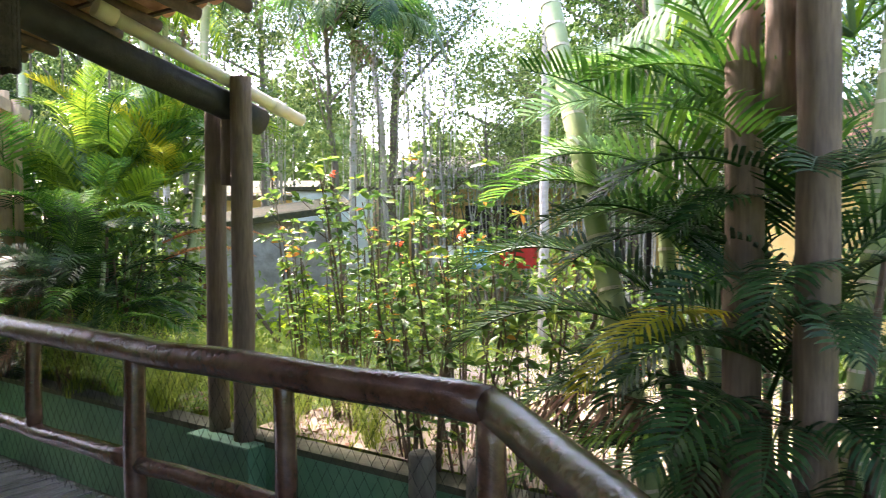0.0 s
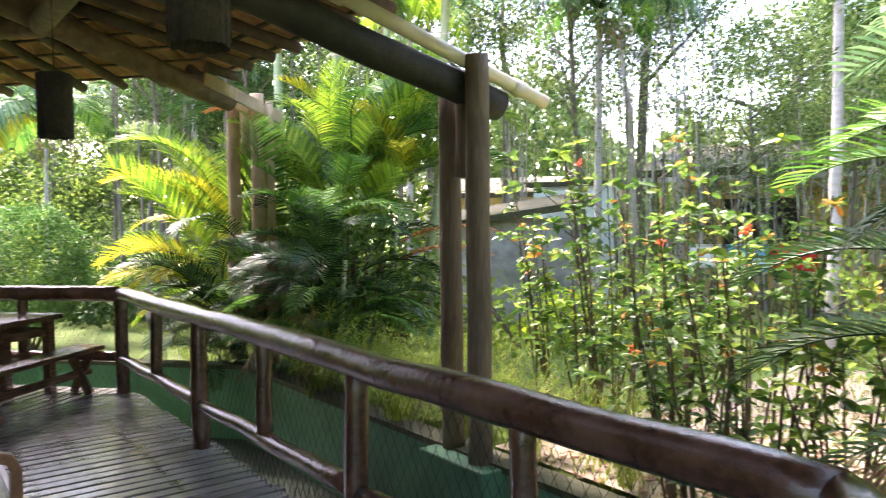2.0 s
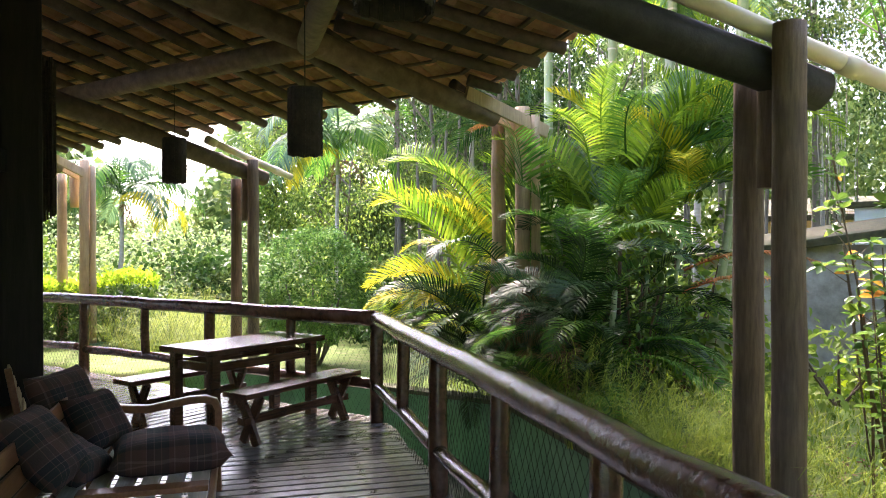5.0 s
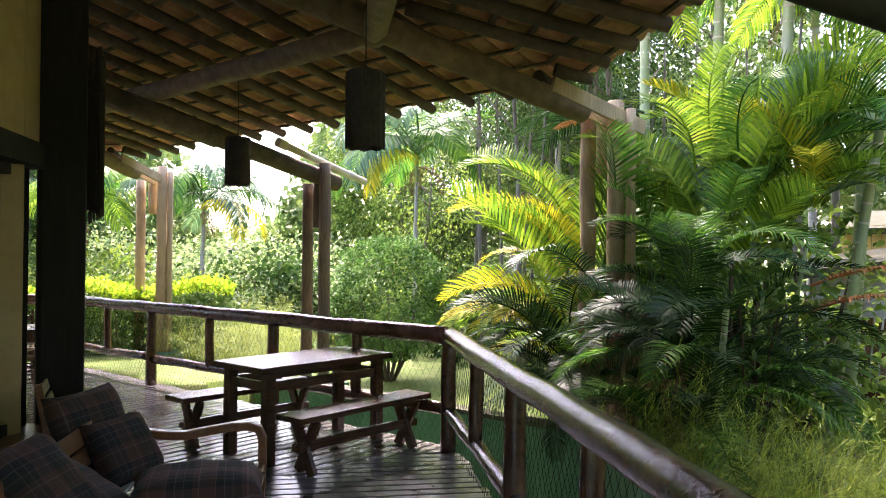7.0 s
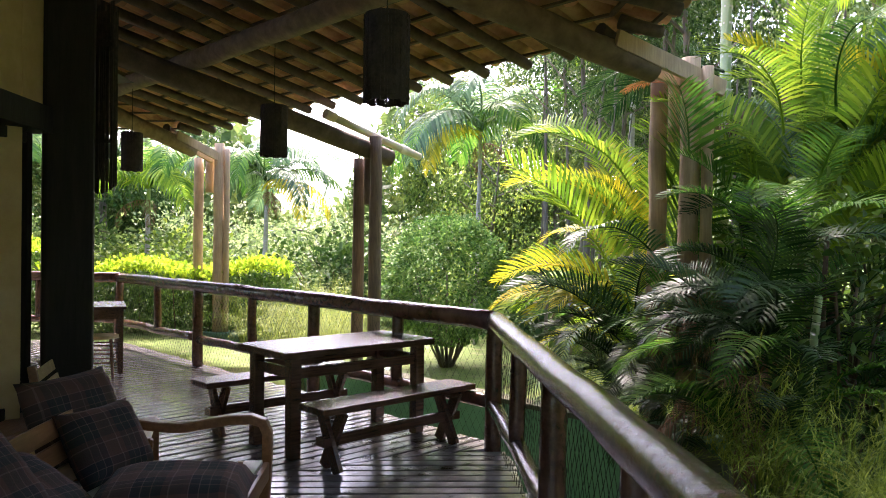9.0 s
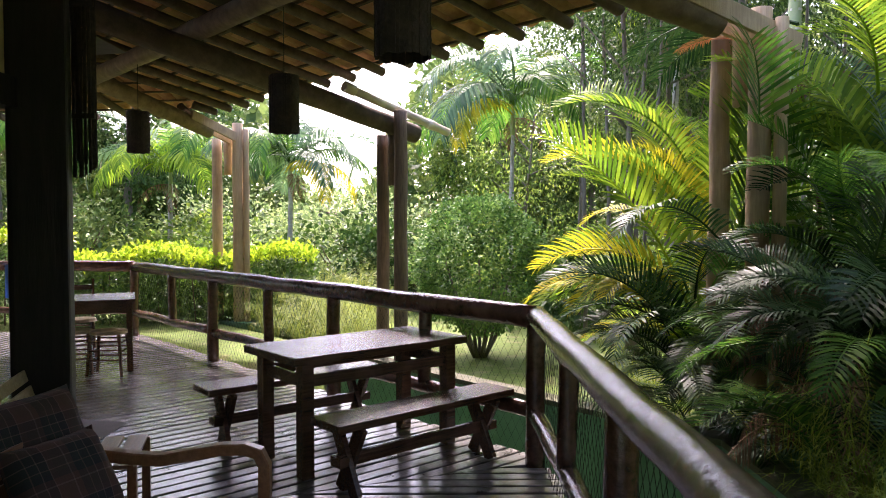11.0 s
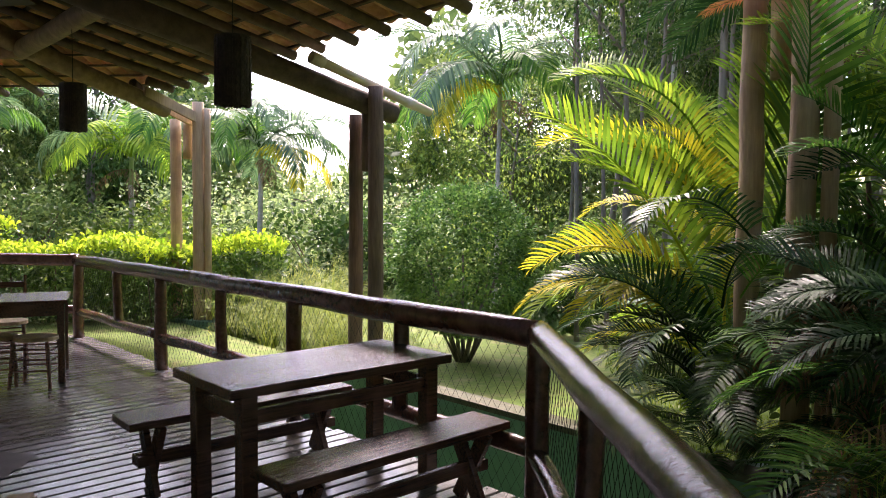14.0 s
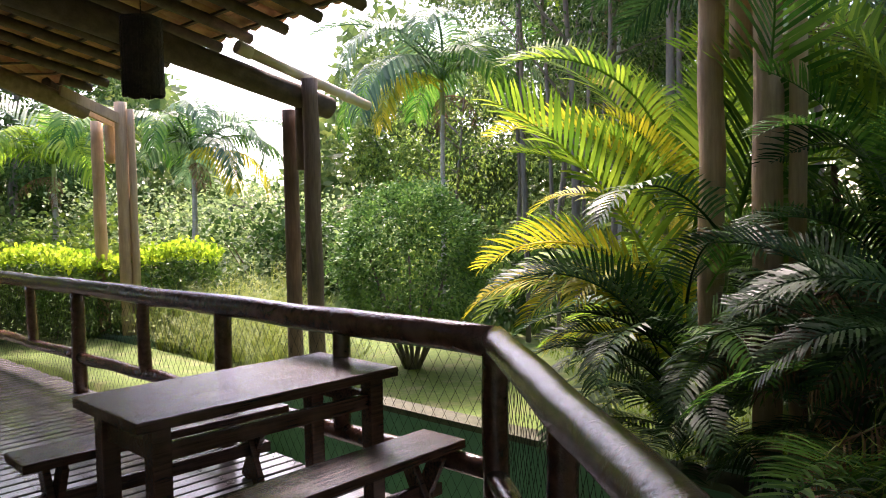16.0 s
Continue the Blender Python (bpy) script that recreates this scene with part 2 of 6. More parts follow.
STRAW = material("woven_straw", (0.42, 0.31, 0.17), (0.58, 0.46, 0.28), 0.8, 40, 0.3)
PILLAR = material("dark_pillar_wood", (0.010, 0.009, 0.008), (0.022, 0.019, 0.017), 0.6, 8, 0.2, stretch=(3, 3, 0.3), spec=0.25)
CLOTH_BLUE = material("blue_cloth", (0.05, 0.13, 0.32), (0.10, 0.22, 0.45), 0.9, 12, 0.2, c3=(0.4, 0.5, 0.65))
CLOTH_RED = material("red_cloth", (0.55, 0.04, 0.03), (0.68, 0.08, 0.05), 0.9, 12, 0.2)
CLOTH_SKY = material("sky_blue_cloth", (0.10, 0.40, 0.68), (0.20, 0.52, 0.78), 0.9, 12, 0.2, c3=(0.8, 0.85, 0.88))
CLOTH_WHITE = material("white_cloth", (0.72, 0.74, 0.76), (0.82, 0.83, 0.84), 0.9, 12, 0.2, c3=(0.65, 0.7, 0.75))
TURQ = material("pale_turquoise_paint", (0.74, 0.86, 0.84), (0.80, 0.89, 0.87), 0.8, 4, 0.05, c3=(0.60, 0.76, 0.73))
STONE = material("grey_rubble_stone", (0.20, 0.19, 0.17), (0.42, 0.40, 0.37), 0.95, 5, 0.5, c3=(0.14, 0.14, 0.11))
OCHRE = material("ochre_house_paint", (0.62, 0.40, 0.13), (0.72, 0.50, 0.20), 0.85, 4, 0.05, c3=(0.55, 0.34, 0.12))
# Near-black that stands for shade in openings, closed rooms and below the deck.
SHADE_DARK = material("opening_shade", (0.02, 0.016, 0.014), (0.05, 0.04, 0.035), 0.7, 6, 0.1)
WHITEPAINT = material("white_trim_paint", (0.70, 0.66, 0.58), (0.80, 0.77, 0.70), 0.7, 5, 0.05)
MOSSROOF = material("mossy_roof", (0.03, 0.033, 0.017), (0.08, 0.08, 0.035), 0.95, 9, 0.5, c3=(0.10, 0.07, 0.045))


def plaid():
    """Woven check in dark green, navy, wine and beige."""
    m = bpy.data.materials.new("plaid_cloth")
    m.use_nodes = True
    N, L = m.node_tree.nodes, m.node_tree.links
    b = N["Principled BSDF"]
    tc = N.new("ShaderNodeTexCoord")
    sep = N.new("ShaderNodeSeparateXYZ")
    L.new(tc.outputs["Object"], sep.inputs[0])
    cols = []
    for axis, freq in (("X", 4.6), ("Y", 4.6)):
        mul = N.new("ShaderNodeMath")
        mul.operation = 'MULTIPLY_ADD'
        mul.inputs[1].default_value = freq
        mul.inputs[2].default_value = 10.3
        L.new(sep.outputs[axis], mul.inputs[0])
        fr = N.new("ShaderNodeMath")
        fr.operation = 'FRACT'
        L.new(mul.outputs[0], fr.inputs[0])
        r = N.new("ShaderNodeValToRGB")
        r.color_ramp.interpolation = 'CONSTANT'
        e = r.color_ramp.elements
        e[0].color = (0.089, 0.047, 0.037, 1)
        e[1].position = 0.22
        e[1].color = (0.190, 0.120, 0.103, 1)
        for pos, c in ((0.25, (0.095, 0.045, 0.037)), (0.36, (0.024, 0.027, 0.027)), (0.47, (0.026, 0.033, 0.030)), (0.53, (0.137, 0.085, 0.073)), (0.55, (0.026, 0.031, 0.032)), (0.70, (0.158, 0.107, 0.098)), (0.72, (0.026, 0.024, 0.030)), (0.88, (0.190, 0.112, 0.103)), (0.90, (0.105, 0.049, 0.042))):
            k = e.new(pos)
            k.color = (*c, 1)
        L.new(fr.outputs[0], r.inputs["Fac"])
        cols.append(r.outputs["Color"])
    mx = N.new("ShaderNodeMix")
    mx.data_type = 'RGBA'
    mx.inputs["Factor"].default_value = 0.5
    L.new(cols[0], mx.inputs["A"])
    L.new(cols[1], mx.inputs["B"])
    L.new(mx.outputs["Result"], b.inputs["Base Color"])
    b.inputs["Roughness"].default_value = 0.95
    n = N.new("ShaderNodeTexNoise")
    n.inputs["Scale"].default_value = 160
    L.new(tc.outputs["Object"], n.inputs["Vector"])
    bp = N.new("ShaderNodeBump")
    bp.inputs["Strength"].default_value = 0.3
    bp.inputs["Distance"].default_value = 0.01
    L.new(n.outputs["Fac"], bp.inputs["Height"])
    L.new(bp.outputs["Normal"], b.inputs["Normal"])
    return m


PLAID = plaid()


def glass():
    m = bpy.data.materials.new("window_glass")
    m.use_nodes = True
    b = m.node_tree.nodes["Principled BSDF"]
    b.inputs["Base Color"].default_value = (0.9, 0.95, 0.93, 1)
    b.inputs["Roughness"].default_value = 0.02
    b.inputs["Transmission Weight"].default_value = 1.0
    b.inputs["IOR"].default_value = 1.45
    return m


GLASS = glass()


# ---- structure: ground, deck, walls ----
Z3 = Vector((0, 0, 1))
SIDES = ((KM, K0, D0, D0, D1), (K0, K1, D1, D0, D2), (K1, K2, D2, D1, D3), (K2, K3, D3, D2, D3))
TAN = math.tan(radians(20.6))


def on(side, s, o, z=0.0):
    """A point on a side: s metres from its start, o outwards of the railing, z up."""
    a, _, d, _, _ = SIDES[side]
    p = a + d * s + out(d) * o
    return Vector((p.x, p.y, z))


def length(side):
    return (SIDES[side][1] - SIDES[side][0]).length


def ground_z(x, y):
    d = (Vector((x, y, 0)) - K1).dot(out(D2))
    west = min(1.0, max(0.0, (-5.0 - x) / 4.0))
    return -0.07 - 0.30 * west * min(1.0, max(0.0, (d - 1.6) / 0.8)) + 0.05 * noise.noise((x * 0.35, y * 0.35, 0)) - 0.0


gv, gf = [], []
xs = [-400, -150, -70] + [-46 + i * 0.25 for i in range(268)] + [45, 100, 400]
ys = [-400, -150, -60, -30] + [-12 + i * 0.25 for i in range(208)] + [70, 150, 400]
for yy in ys:
    for xx in xs:
        gv.append((xx, yy, ground_z(xx, yy)))
nx = len(xs)
MOAT = [inner(SIDES[i][0], SIDES[i][3], SIDES[i][2], -1.62) for i in range(3)] + [on(2, 0.62 * length(2), 1.62), on(2, 0.62 * length(2), 0.03), K2 + out(D2) * 0.03, K3 + out(D3) * 0.03]


def in_house(x, y):
    """Whether a place lies inside the sunken strip round the deck."""
    p = Vector((x, y, 0))
    s2 = (p - SIDES[2][0]).dot(SIDES[2][2])
    lim = (1.75, 1.75, 1.75 if s2 < 0.62 * length(2) else 0.25, 0.25)
    return all((p - SIDES[i][0]).dot(out(SIDES[i][2])) < lim[i] for i in range(4))


for j in range(len(ys) - 1):
    for i in range(nx - 1):
        cx, cy = (xs[i] + xs[i + 1]) / 2, (ys[j] + ys[j + 1]) / 2
        gf.append((j * nx + i, j * nx + i + 1, (j + 1) * nx + i + 1, (j + 1) * nx + i))
gv = [(x, y, z if not in_house(x, y) else -1.0) for x, y, z in gv]
ground = mesh_of("ground", gv, gf, GRASS, smooth=True)
tagged(ground, "uneven lawn and bare soil round the house", "ground", kind="structure")

soil = mesh_of("soil_bed", [on(1, s, o, 0.012 + ground_z(*on(1, s, o).xy) + 0.02 * noise.noise((s, o, 3))) for s in [-3 + 0.4 * k for k in range(17)] for o in [1.8 + 0.35 * q for q in range(15)]],
               [(a * 15 + b, a * 15 + b + 1, (a + 1) * 15 + b + 1, (a + 1) * 15 + b) for a in range(16) for b in range(14)], SOIL, smooth=True)
tagged(soil, "bare sandy soil bed with leaf litter", "soil", kind="structure")

# deck boards across the veranda, mitred where two sides meet
floor = tagged(new("floor"), "grey-brown deck of narrow timber boards", "floor", kind="structure")
PITCH, GAP = 0.118, 0.023
board_jobs = []
for side in range(4):
    total = length(side)
    n = int(total / PITCH)
    for k in range(-1, n + 2):
        s0, s1 = k * PITCH + GAP / 2, (k + 1) * PITCH - GAP / 2
        if side == 0 and s1 < 3.0 or side == 3 and s0 > 4.5:
            continue
        pts = []
        for s in (s0, s1):
            lim = W + 0.02
            near = min(s, total - s)
            top = 0.10 + random.uniform(-0.015, 0.03)
            if near < lim * TAN:
                lim = near / TAN - 0.008
            pts.append((s, top, -lim))
        if pts[0][2] > 0.05 or pts[1][2] > 0.05:
            continue
        board_jobs.append((side, pts))


def board(side, pts):
    (s0, t0, e0), (s1, t1, e1) = pts
    c = on(side, (s0 + s1) / 2, (t0 + e0) / 2)
    d = SIDES[side][2]
    m = Matrix((( out(d).x, d.x, 0, c.x), (out(d).y, d.y, 0, c.y), (0, 0, 1, -0.001 + random.uniform(-0.002, 0.002)), (0, 0, 0, 1)))
    inv = m.inverted()
    v = []
    b = 0.004
    for dz, sh in ((-0.035, 0), (-b, 0), (0, b)):
        for s, o in ((s0 + sh, t0 - sh), (s1 - sh, t0 - sh), (s1 - sh, e1 + sh), (s0 + sh, e0 + sh)):
            p = on(side, s, o)
            q = inv @ p
            v.append((q.x, q.y, dz))
    f = [(8, 9, 10, 11)] + [(r * 4 + i, r * 4 + (i + 1) % 4, (r + 1) * 4 + (i + 1) % 4, (r + 1) * 4 + i) for r in (0, 1) for i in range(4)]
    ob = mesh_of("board", v, [t[::-1] for t in f], DECK, floor)
    ob.matrix_world = m
    return ob


# near-black sheet under the boards, so the gaps read as shade
slab = bmesh.new()
ring = [on(0, 0, 0.02), *(inner(SIDES[i][0], SIDES[i][3], SIDES[i][2], -0.02) for i in (1, 2, 3)), on(3, length(3), 0.02)]
inn = [on(0, 0, -9), on(3, length(3), -9)]
vs = [slab.verts.new((p.x, p.y, -0.15)) for p in ring + [inn[1], inn[0]]]
slab.faces.new(vs)
bmesh.ops.recalc_face_normals(slab, faces=slab.faces[:])
sub = part("floor_shade", slab, SHADE_DARK)
tagged(sub, "near-black sheet standing for shade below the deck boards", "floor", kind="structure")

# green painted wall below the deck, the sunken strip and the outer low wall
for side in range(4):
    total = length(side)
    e = 1.45 * TAN
    if side == 2:
        total = 0.64 * total - 0.56
    for name, o, w, z0, z1, mat, ext, lab in (("wall_base", 0.0, 0.06, -0.95, -0.05, GREEN, 0.0, "green painted wall below the deck"),
                                              ("wall_garden", 1.54, 0.18, -0.95, -0.06, GREEN, e, "low green painted garden wall"),
                                              ("trim_coping", 1.55, 0.21, -0.059, -0.012, CONCRETE, e, "mossy concrete coping on the garden wall, darkened for shade")):
        if side == 3 and o > 0.5:
            continue
        bm = bmesh.new()
        q = []
        for oo in (o - w / 2, o + w / 2):
            x = oo * TAN
            q += [on(side, -x, oo), on(side, total + x, oo)]
        vs = [bm.verts.new((p.x, p.y, z)) for z in (z0, z1) for p in (q[0], q[1], q[3], q[2])]
        for f in ((0, 1, 2, 3), (7, 6, 5, 4), (0, 4, 5, 1), (1, 5, 6, 2), (2, 6, 7, 3), (3, 7, 4, 0)):
            bm.faces.new([vs[i] for i in f])
        bmesh.ops.recalc_face_normals(bm, faces=bm.faces[:])
        tagged(part(f"{name}_{side}", bm, mat), lab, "wall", kind="structure")

# floor of the sunken strip, its shade put into the dark colour
for side in range(3):
    total = length(side) * (0.62 if side == 2 else 1.0)
    q = [on(side, -0.03 * TAN, 0.03, -0.88), on(side, total + (0.03 * TAN if side < 2 else 0), 0.03, -0.88), on(side, total + (1.45 * TAN if side < 2 else 0), 1.45, -0.88), on(side, -1.45 * TAN, 1.45, -0.88)]
    tagged(mesh_of("floor_strip_%d" % side, q, [(0, 1, 2, 3)], SHADEFLOOR), "greenish concrete floor of the sunken strip, darkened for its shade", "floor", kind="structure")

# house walls


def wall_box(name, side, s0, s1, z0, z1, mat, lab, o=-W - 0.1, th=0.2):
    m = Matrix.LocRotScale(on(side, (s0 + s1) / 2, o, (z0 + z1) / 2), Euler((0, 0, math.atan2(SIDES[side][2].y, SIDES[side][2].x))), None)
    ob = part(name, box(s1 - s0, th, z1 - z0, Matrix()), mat)
    ob.matrix_world = m
    return tagged(ob, lab, "wall", kind="structure")


L1s = length(1)
q = W * TAN
wall_box("wall_east", 0, 2.0, length(0) - q, -0.1, 4.1, PLASTER, "ochre plastered house wall")
wall_box("wall_south_upper", 1, q, L1s - q + 0.30, 2.36, 4.1, PLASTER, "ochre plastered wall above the windows")
wall_box("wall_south_lower", 1, q, L1s - q + 0.30, -0.1, 0.42, PLASTER, "ochre plastered wall below the windows")
wall_box("wall_south_end", 1, q, q + 1.6, 0.42, 2.2, PLASTER, "ochre plastered wall beside the windows")
wall_box("wall_west", 2, q, length(2) - q, -0.1, 4.1, PLASTER, "ochre plastered house wall")
# added sheet that covers the lit plaster and stands for the room's shade
wall_box("wall_west_lining", 2, q - 0.1, length(2) - q, -0.1, 4.1, SHADE_DARK, "added near-black sheet standing for shade inside the house", o=-W - 0.26, th=0.06)
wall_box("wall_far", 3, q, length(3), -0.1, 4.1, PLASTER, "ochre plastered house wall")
# inner faces are near-black: the closed room's shade is in their colour
wall_box("wall_inside", 1, -0.5, L1s + 0.5, -0.1, 4.2, SHADE_DARK, "back wall inside the house, near-black for the room's shade", o=-W - 4.0)
ceil_in = mesh_of("ceiling", [on(1, -1, -W - 0.1, 2.9), on(1, L1s + 1, -W - 0.1, 2.9), on(1, L1s + 2, -W - 4, 2.9), on(1, -2, -W - 4, 2.9)], [(0, 1, 2, 3)], SHADE_DARK)
tagged(ceil_in, "added ceiling inside the house, near-black for the room's shade", "ceiling", kind="structure")
fl_in = mesh_of("floor_inside", [on(1, -1, -W - 0.15, 0.005), on(1, L1s + 1, -W - 0.15, 0.005), on(1, L1s + 2, -W - 4, 0.005), on(1, -2, -W - 4, 0.005)], [(0, 1, 2, 3)], SHADE_DARK)
tagged(fl_in, "floor inside the house, near-black for the room's shade", "floor", kind="structure")
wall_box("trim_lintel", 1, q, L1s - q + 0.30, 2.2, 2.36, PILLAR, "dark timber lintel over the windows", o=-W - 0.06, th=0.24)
wall_box("trim_sill", 1, q + 1.6, L1s - q + 0.30, 0.42, 0.48, SEATWOOD, "honey-coloured timber window sill", o=-W - 0.02, th=0.34)
win_rot = math.atan2(D1.y, D1.x)
for k in range(2):
    s0 = q + 1.6 + k * 1.70
    wdw = tagged(new("window_%d" % (k + 1)), "dark timber framed window with clear glass", "window", kind="structure")
    wdw.matrix_world = Matrix.LocRotScale(on(1, s0 + 0.83, -W - 0.1, 0.48), Euler((0, 0, win_rot)), None)
    for nm, sx, sz, px, pz in (("jamb", 0.07, 1.72, -0.795, 0.86), ("jamb", 0.07, 1.72, 0.795, 0.86), ("head", 1.52, 0.07, 0, 1.685), ("sash_foot", 1.52, 0.07, 0, 0.035)):
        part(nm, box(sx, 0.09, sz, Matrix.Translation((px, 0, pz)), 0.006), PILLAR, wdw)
    part("pane", box(1.52, 0.008, 1.58, Matrix.Translation((0, 0, 0.86))), GLASS, wdw)

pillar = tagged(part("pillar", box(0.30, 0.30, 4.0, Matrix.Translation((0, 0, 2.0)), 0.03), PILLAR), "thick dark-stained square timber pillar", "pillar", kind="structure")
pillar.matrix_world = Matrix.LocRotScale((-6.46, 2.36, 0.0), Euler((0, 0, radians(4))), None)

# ---- railings ----
RAIL_Z, LOW_Z = 0.965, 0.33
RAIL_POSTS = {0: ((2.3, 4.6), (3.45, 5.75)), 1: ((0.0, 2.32, 4.62, 6.92), (1.12, 3.46, 5.74)), 2: ((2.4, 4.9), (1.14, 3.58, 6.08)), 3: ((0.0, 2.5, 5.0), (1.25, 3.75))}


def railing(side):
    total = length(side)
    base = on(side, 0, 0)
    th = empty("railing", Matrix.Translation(base), "brown varnished log railing with wire netting along the deck edge", "railing", "veranda railings")
    loc = lambda s, z, o=0.0: on(side, s, o, z) - base
    part("top_rail", log(loc(0.0, RAIL_Z), loc(total, RAIL_Z + 0.005), 0.078, 0.072, seg=16, rings=44, wob=0.09, seed=side + 2, dome=0.1), RAIL, th, smooth=True)
    full, short = RAIL_POSTS[side]
    for i, s in enumerate(full):
        part("post", log(loc(s, -0.02), loc(s, RAIL_Z - 0.03), 0.066, 0.06, seg=14, rings=8, wob=0.12, seed=i * 1.7 + side), RAIL, th, smooth=True)
    for i, s in enumerate(short):
        part("baluster", log(loc(s, LOW_Z + 0.03), loc(s, RAIL_Z - 0.03), 0.052, 0.05, seg=12, rings=7, wob=0.16, seed=i * 2.3 + side + 9), RAIL, th, smooth=True)
    cuts = sorted({0.0, total, *full})
    for i, (a, b) in enumerate(zip(cuts, cuts[1:])):
        if b - a > 0.4:
            part("lower_rail", log(loc(a + 0.03, LOW_Z + 0.01), loc(b - 0.03, LOW_Z - 0.01), 0.054, 0.05, seg=12, rings=16, wob=0.15, seed=i * 3.1 + side + 20), RAIL, th, smooth=True)
    # netting of crossed wires, hung on the outer face
    bm = bmesh.new()
    r = 0.0013
    step, z0, z1 = 0.075, -0.06, RAIL_Z - 0.05
    h = z1 - z0
    n = int((total + h * 0.62) / step)
    for sgn in (1, -1):
        for k in range(-int(h * 0.62 / step) - 1, n):
            s0 = k * step
            a, b = (s0, s0 + h * 0.62) if sgn > 0 else (s0 + h * 0.62, s0)
            za, zb = z0, z1
            ca, cb = max(0, min(total, a)), max(0, min(total, b))
            if a != b:
                fa, fb = (ca - a) / (b - a), (cb - a) / (b - a)
                za, zb = z0 + h * fa, z0 + h * fb
            if abs(ca - cb) < 0.02:
                continue
            pts = []
            for f in (0, 0.33, 0.66, 1):
                s = ca + (cb - ca) * f
                pts.append(loc(s, za + (zb - za) * f + 0.006 * noise.noise((s * 7, k, 0)), 0.05 + 0.012 * noise.noise((s * 3, za, k * .3))))
            for p, pn in zip(pts, pts[1:]):
                u = SIDES[side][2] * r
                w = Vector((0, 0, r))
                bm.faces.new([bm.verts.new(x) for x in (p - u, pn - u, pn + u, p + u)])
                bm.faces.new([bm.verts.new(x) for x in (p - out(SIDES[side][2]) * r, pn - out(SIDES[side][2]) * r, pn + out(SIDES[side][2]) * r, p + out(SIDES[side][2]) * r)])
    part("wire_netting", bm, WIRE, th, "thin dark diamond wire netting")


for side in range(4):
    railing(side)

# ---- roof: paired posts, radial beams, purlins, rafters, battens, tiles ----
EAVE_O, EAVE_Z, SLOPE = 1.32, 3.26, 0.215


def roof_z(o):
    return EAVE_Z + SLOPE * (EAVE_O - o)


AM, CM = Vector((-2.786, 4.226, 0)), Vector((-9.65, 3.80, 0))
AD, CD = out(D1), out(D2)
BD, DD, ED = (out(D1) + out(D2)).normalized(), (out(D2) + out(D3)).normalized(), (out(D0) + out(D1)).normalized()


def post_pair(p, d, s, zb, top, mat, label, gap=(-0.15, 0.20), r=0.1, base=-0.03, third=0.0):
    """Two round posts with a short hanging block between them that carry a beam's outer end."""
    t = Vector((-d.y, d.x, 0)) * -1.0
    c = p + d * s
    th = empty("roof_post", Matrix.Translation((c.x, c.y, 0)), label, "post", "paired roof posts")
    part("post", log(t * gap[0] + Z3 * base, t * gap[0] + Z3 * (zb - 0.02), r * 1.0, r * 0.92, seg=16, rings=16, wob=0.07, seed=s + p.x, dome=0.05), mat, th, smooth=True)
    part("post", log(t * gap[1] - d * 0.06 + Z3 * base, t * gap[1] - d * 0.06 + Z3 * top, r * 1.02, r * 0.95, seg=16, rings=16, wob=0.07, seed=s + p.y, dome=0.05), mat, th, smooth=True)
    if third:
        part("post", log(t * (gap[1] + third) - d * 0.02 + Z3 * base, t * (gap[1] + third) - d * 0.02 + Z3 * (top - 0.10), r * 0.6, r * 0.56, seg=14, rings=14, wob=0.07, seed=s + p.y + 2, dome=0.05), mat, th, smooth=True)
    mid = (gap[0] + gap[1]) / 2 + 0.01
    part("spacer_block", log(t * mid + Z3 * (zb - 0.62), t * mid + Z3 * (zb - 0.01), r * 0.95, r * 0.95, seg=14, rings=4, wob=0.06, seed=s, dome=0.05), mat, th, smooth=True)
    part("pier", box(0.75, 0.42, 0.5, Matrix.LocRotScale(Z3 * (base - 0.25) + d * 0.0, Euler((0, 0, math.atan2(t.y, t.x))), None), 0.015), GREEN, th, "green painted concrete pier")
    return th


def beam(p, d, z, sl, s0, s1, mat, label, r=(0.125, 0.11), seed=0.0):
    ob = part("roof_beam", log(p + d * s0 + Z3 * (z - sl * s0), p + d * s1 + Z3 * (z - sl * s1), *r, seg=16, rings=22, wob=0.06, seed=seed, dome=0.1), mat, smooth=True)
    return tagged(ob, label, "beam", "radial roof beams")


beam(CM, CD, 3.06, 0.21, -2.9, 2.02, RAFTER, "long dark log beam from house to paired posts", seed=3.3)
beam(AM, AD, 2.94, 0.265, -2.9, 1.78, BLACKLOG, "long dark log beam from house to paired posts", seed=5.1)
for pp, d, s1, sd in ((K1, BD, 1.45, 1.2), (K2, DD, 1.45, 7.7), (K0, ED, 1.45, 4.4)):
    beam(pp, d, 3.33, 0.225, -3.05, s1, BEAM, "thick brown log beam along the roof ridge at the corner", seed=sd)
    t = Vector((d.y, -d.x, 0))
    bm = bmesh.new()
    for kk in (-0.10, 0.10):
        a, b = pp + d * 1.0 + t * kk + Z3 * (3.20), pp + d * 2.12 + t * kk + Z3 * (2.90)
        mid = (a + b) / 2
        rot = (b - a).to_track_quat('X', 'Z')
        add_box(bm, (b - a).length, 0.045, 0.14, Matrix.LocRotScale(mid, rot, None), 0.006)
    tagged(part("beam_plank", bm, POST_PALE), "pair of pale sawn planks that lengthen the corner beam", "plank", "corner beam planks")
post_pair(AM, AD, 1.50, 2.57, 2.76, POST, "pair of grey-brown round posts with a spacer block", r=0.086, gap=(-0.225, 0.172))
post_pair(CM, CD, 1.72, 2.64, 2.86, POST, "pair of grey-brown round posts with a spacer block", r=0.079, gap=(-0.255, 0.165))
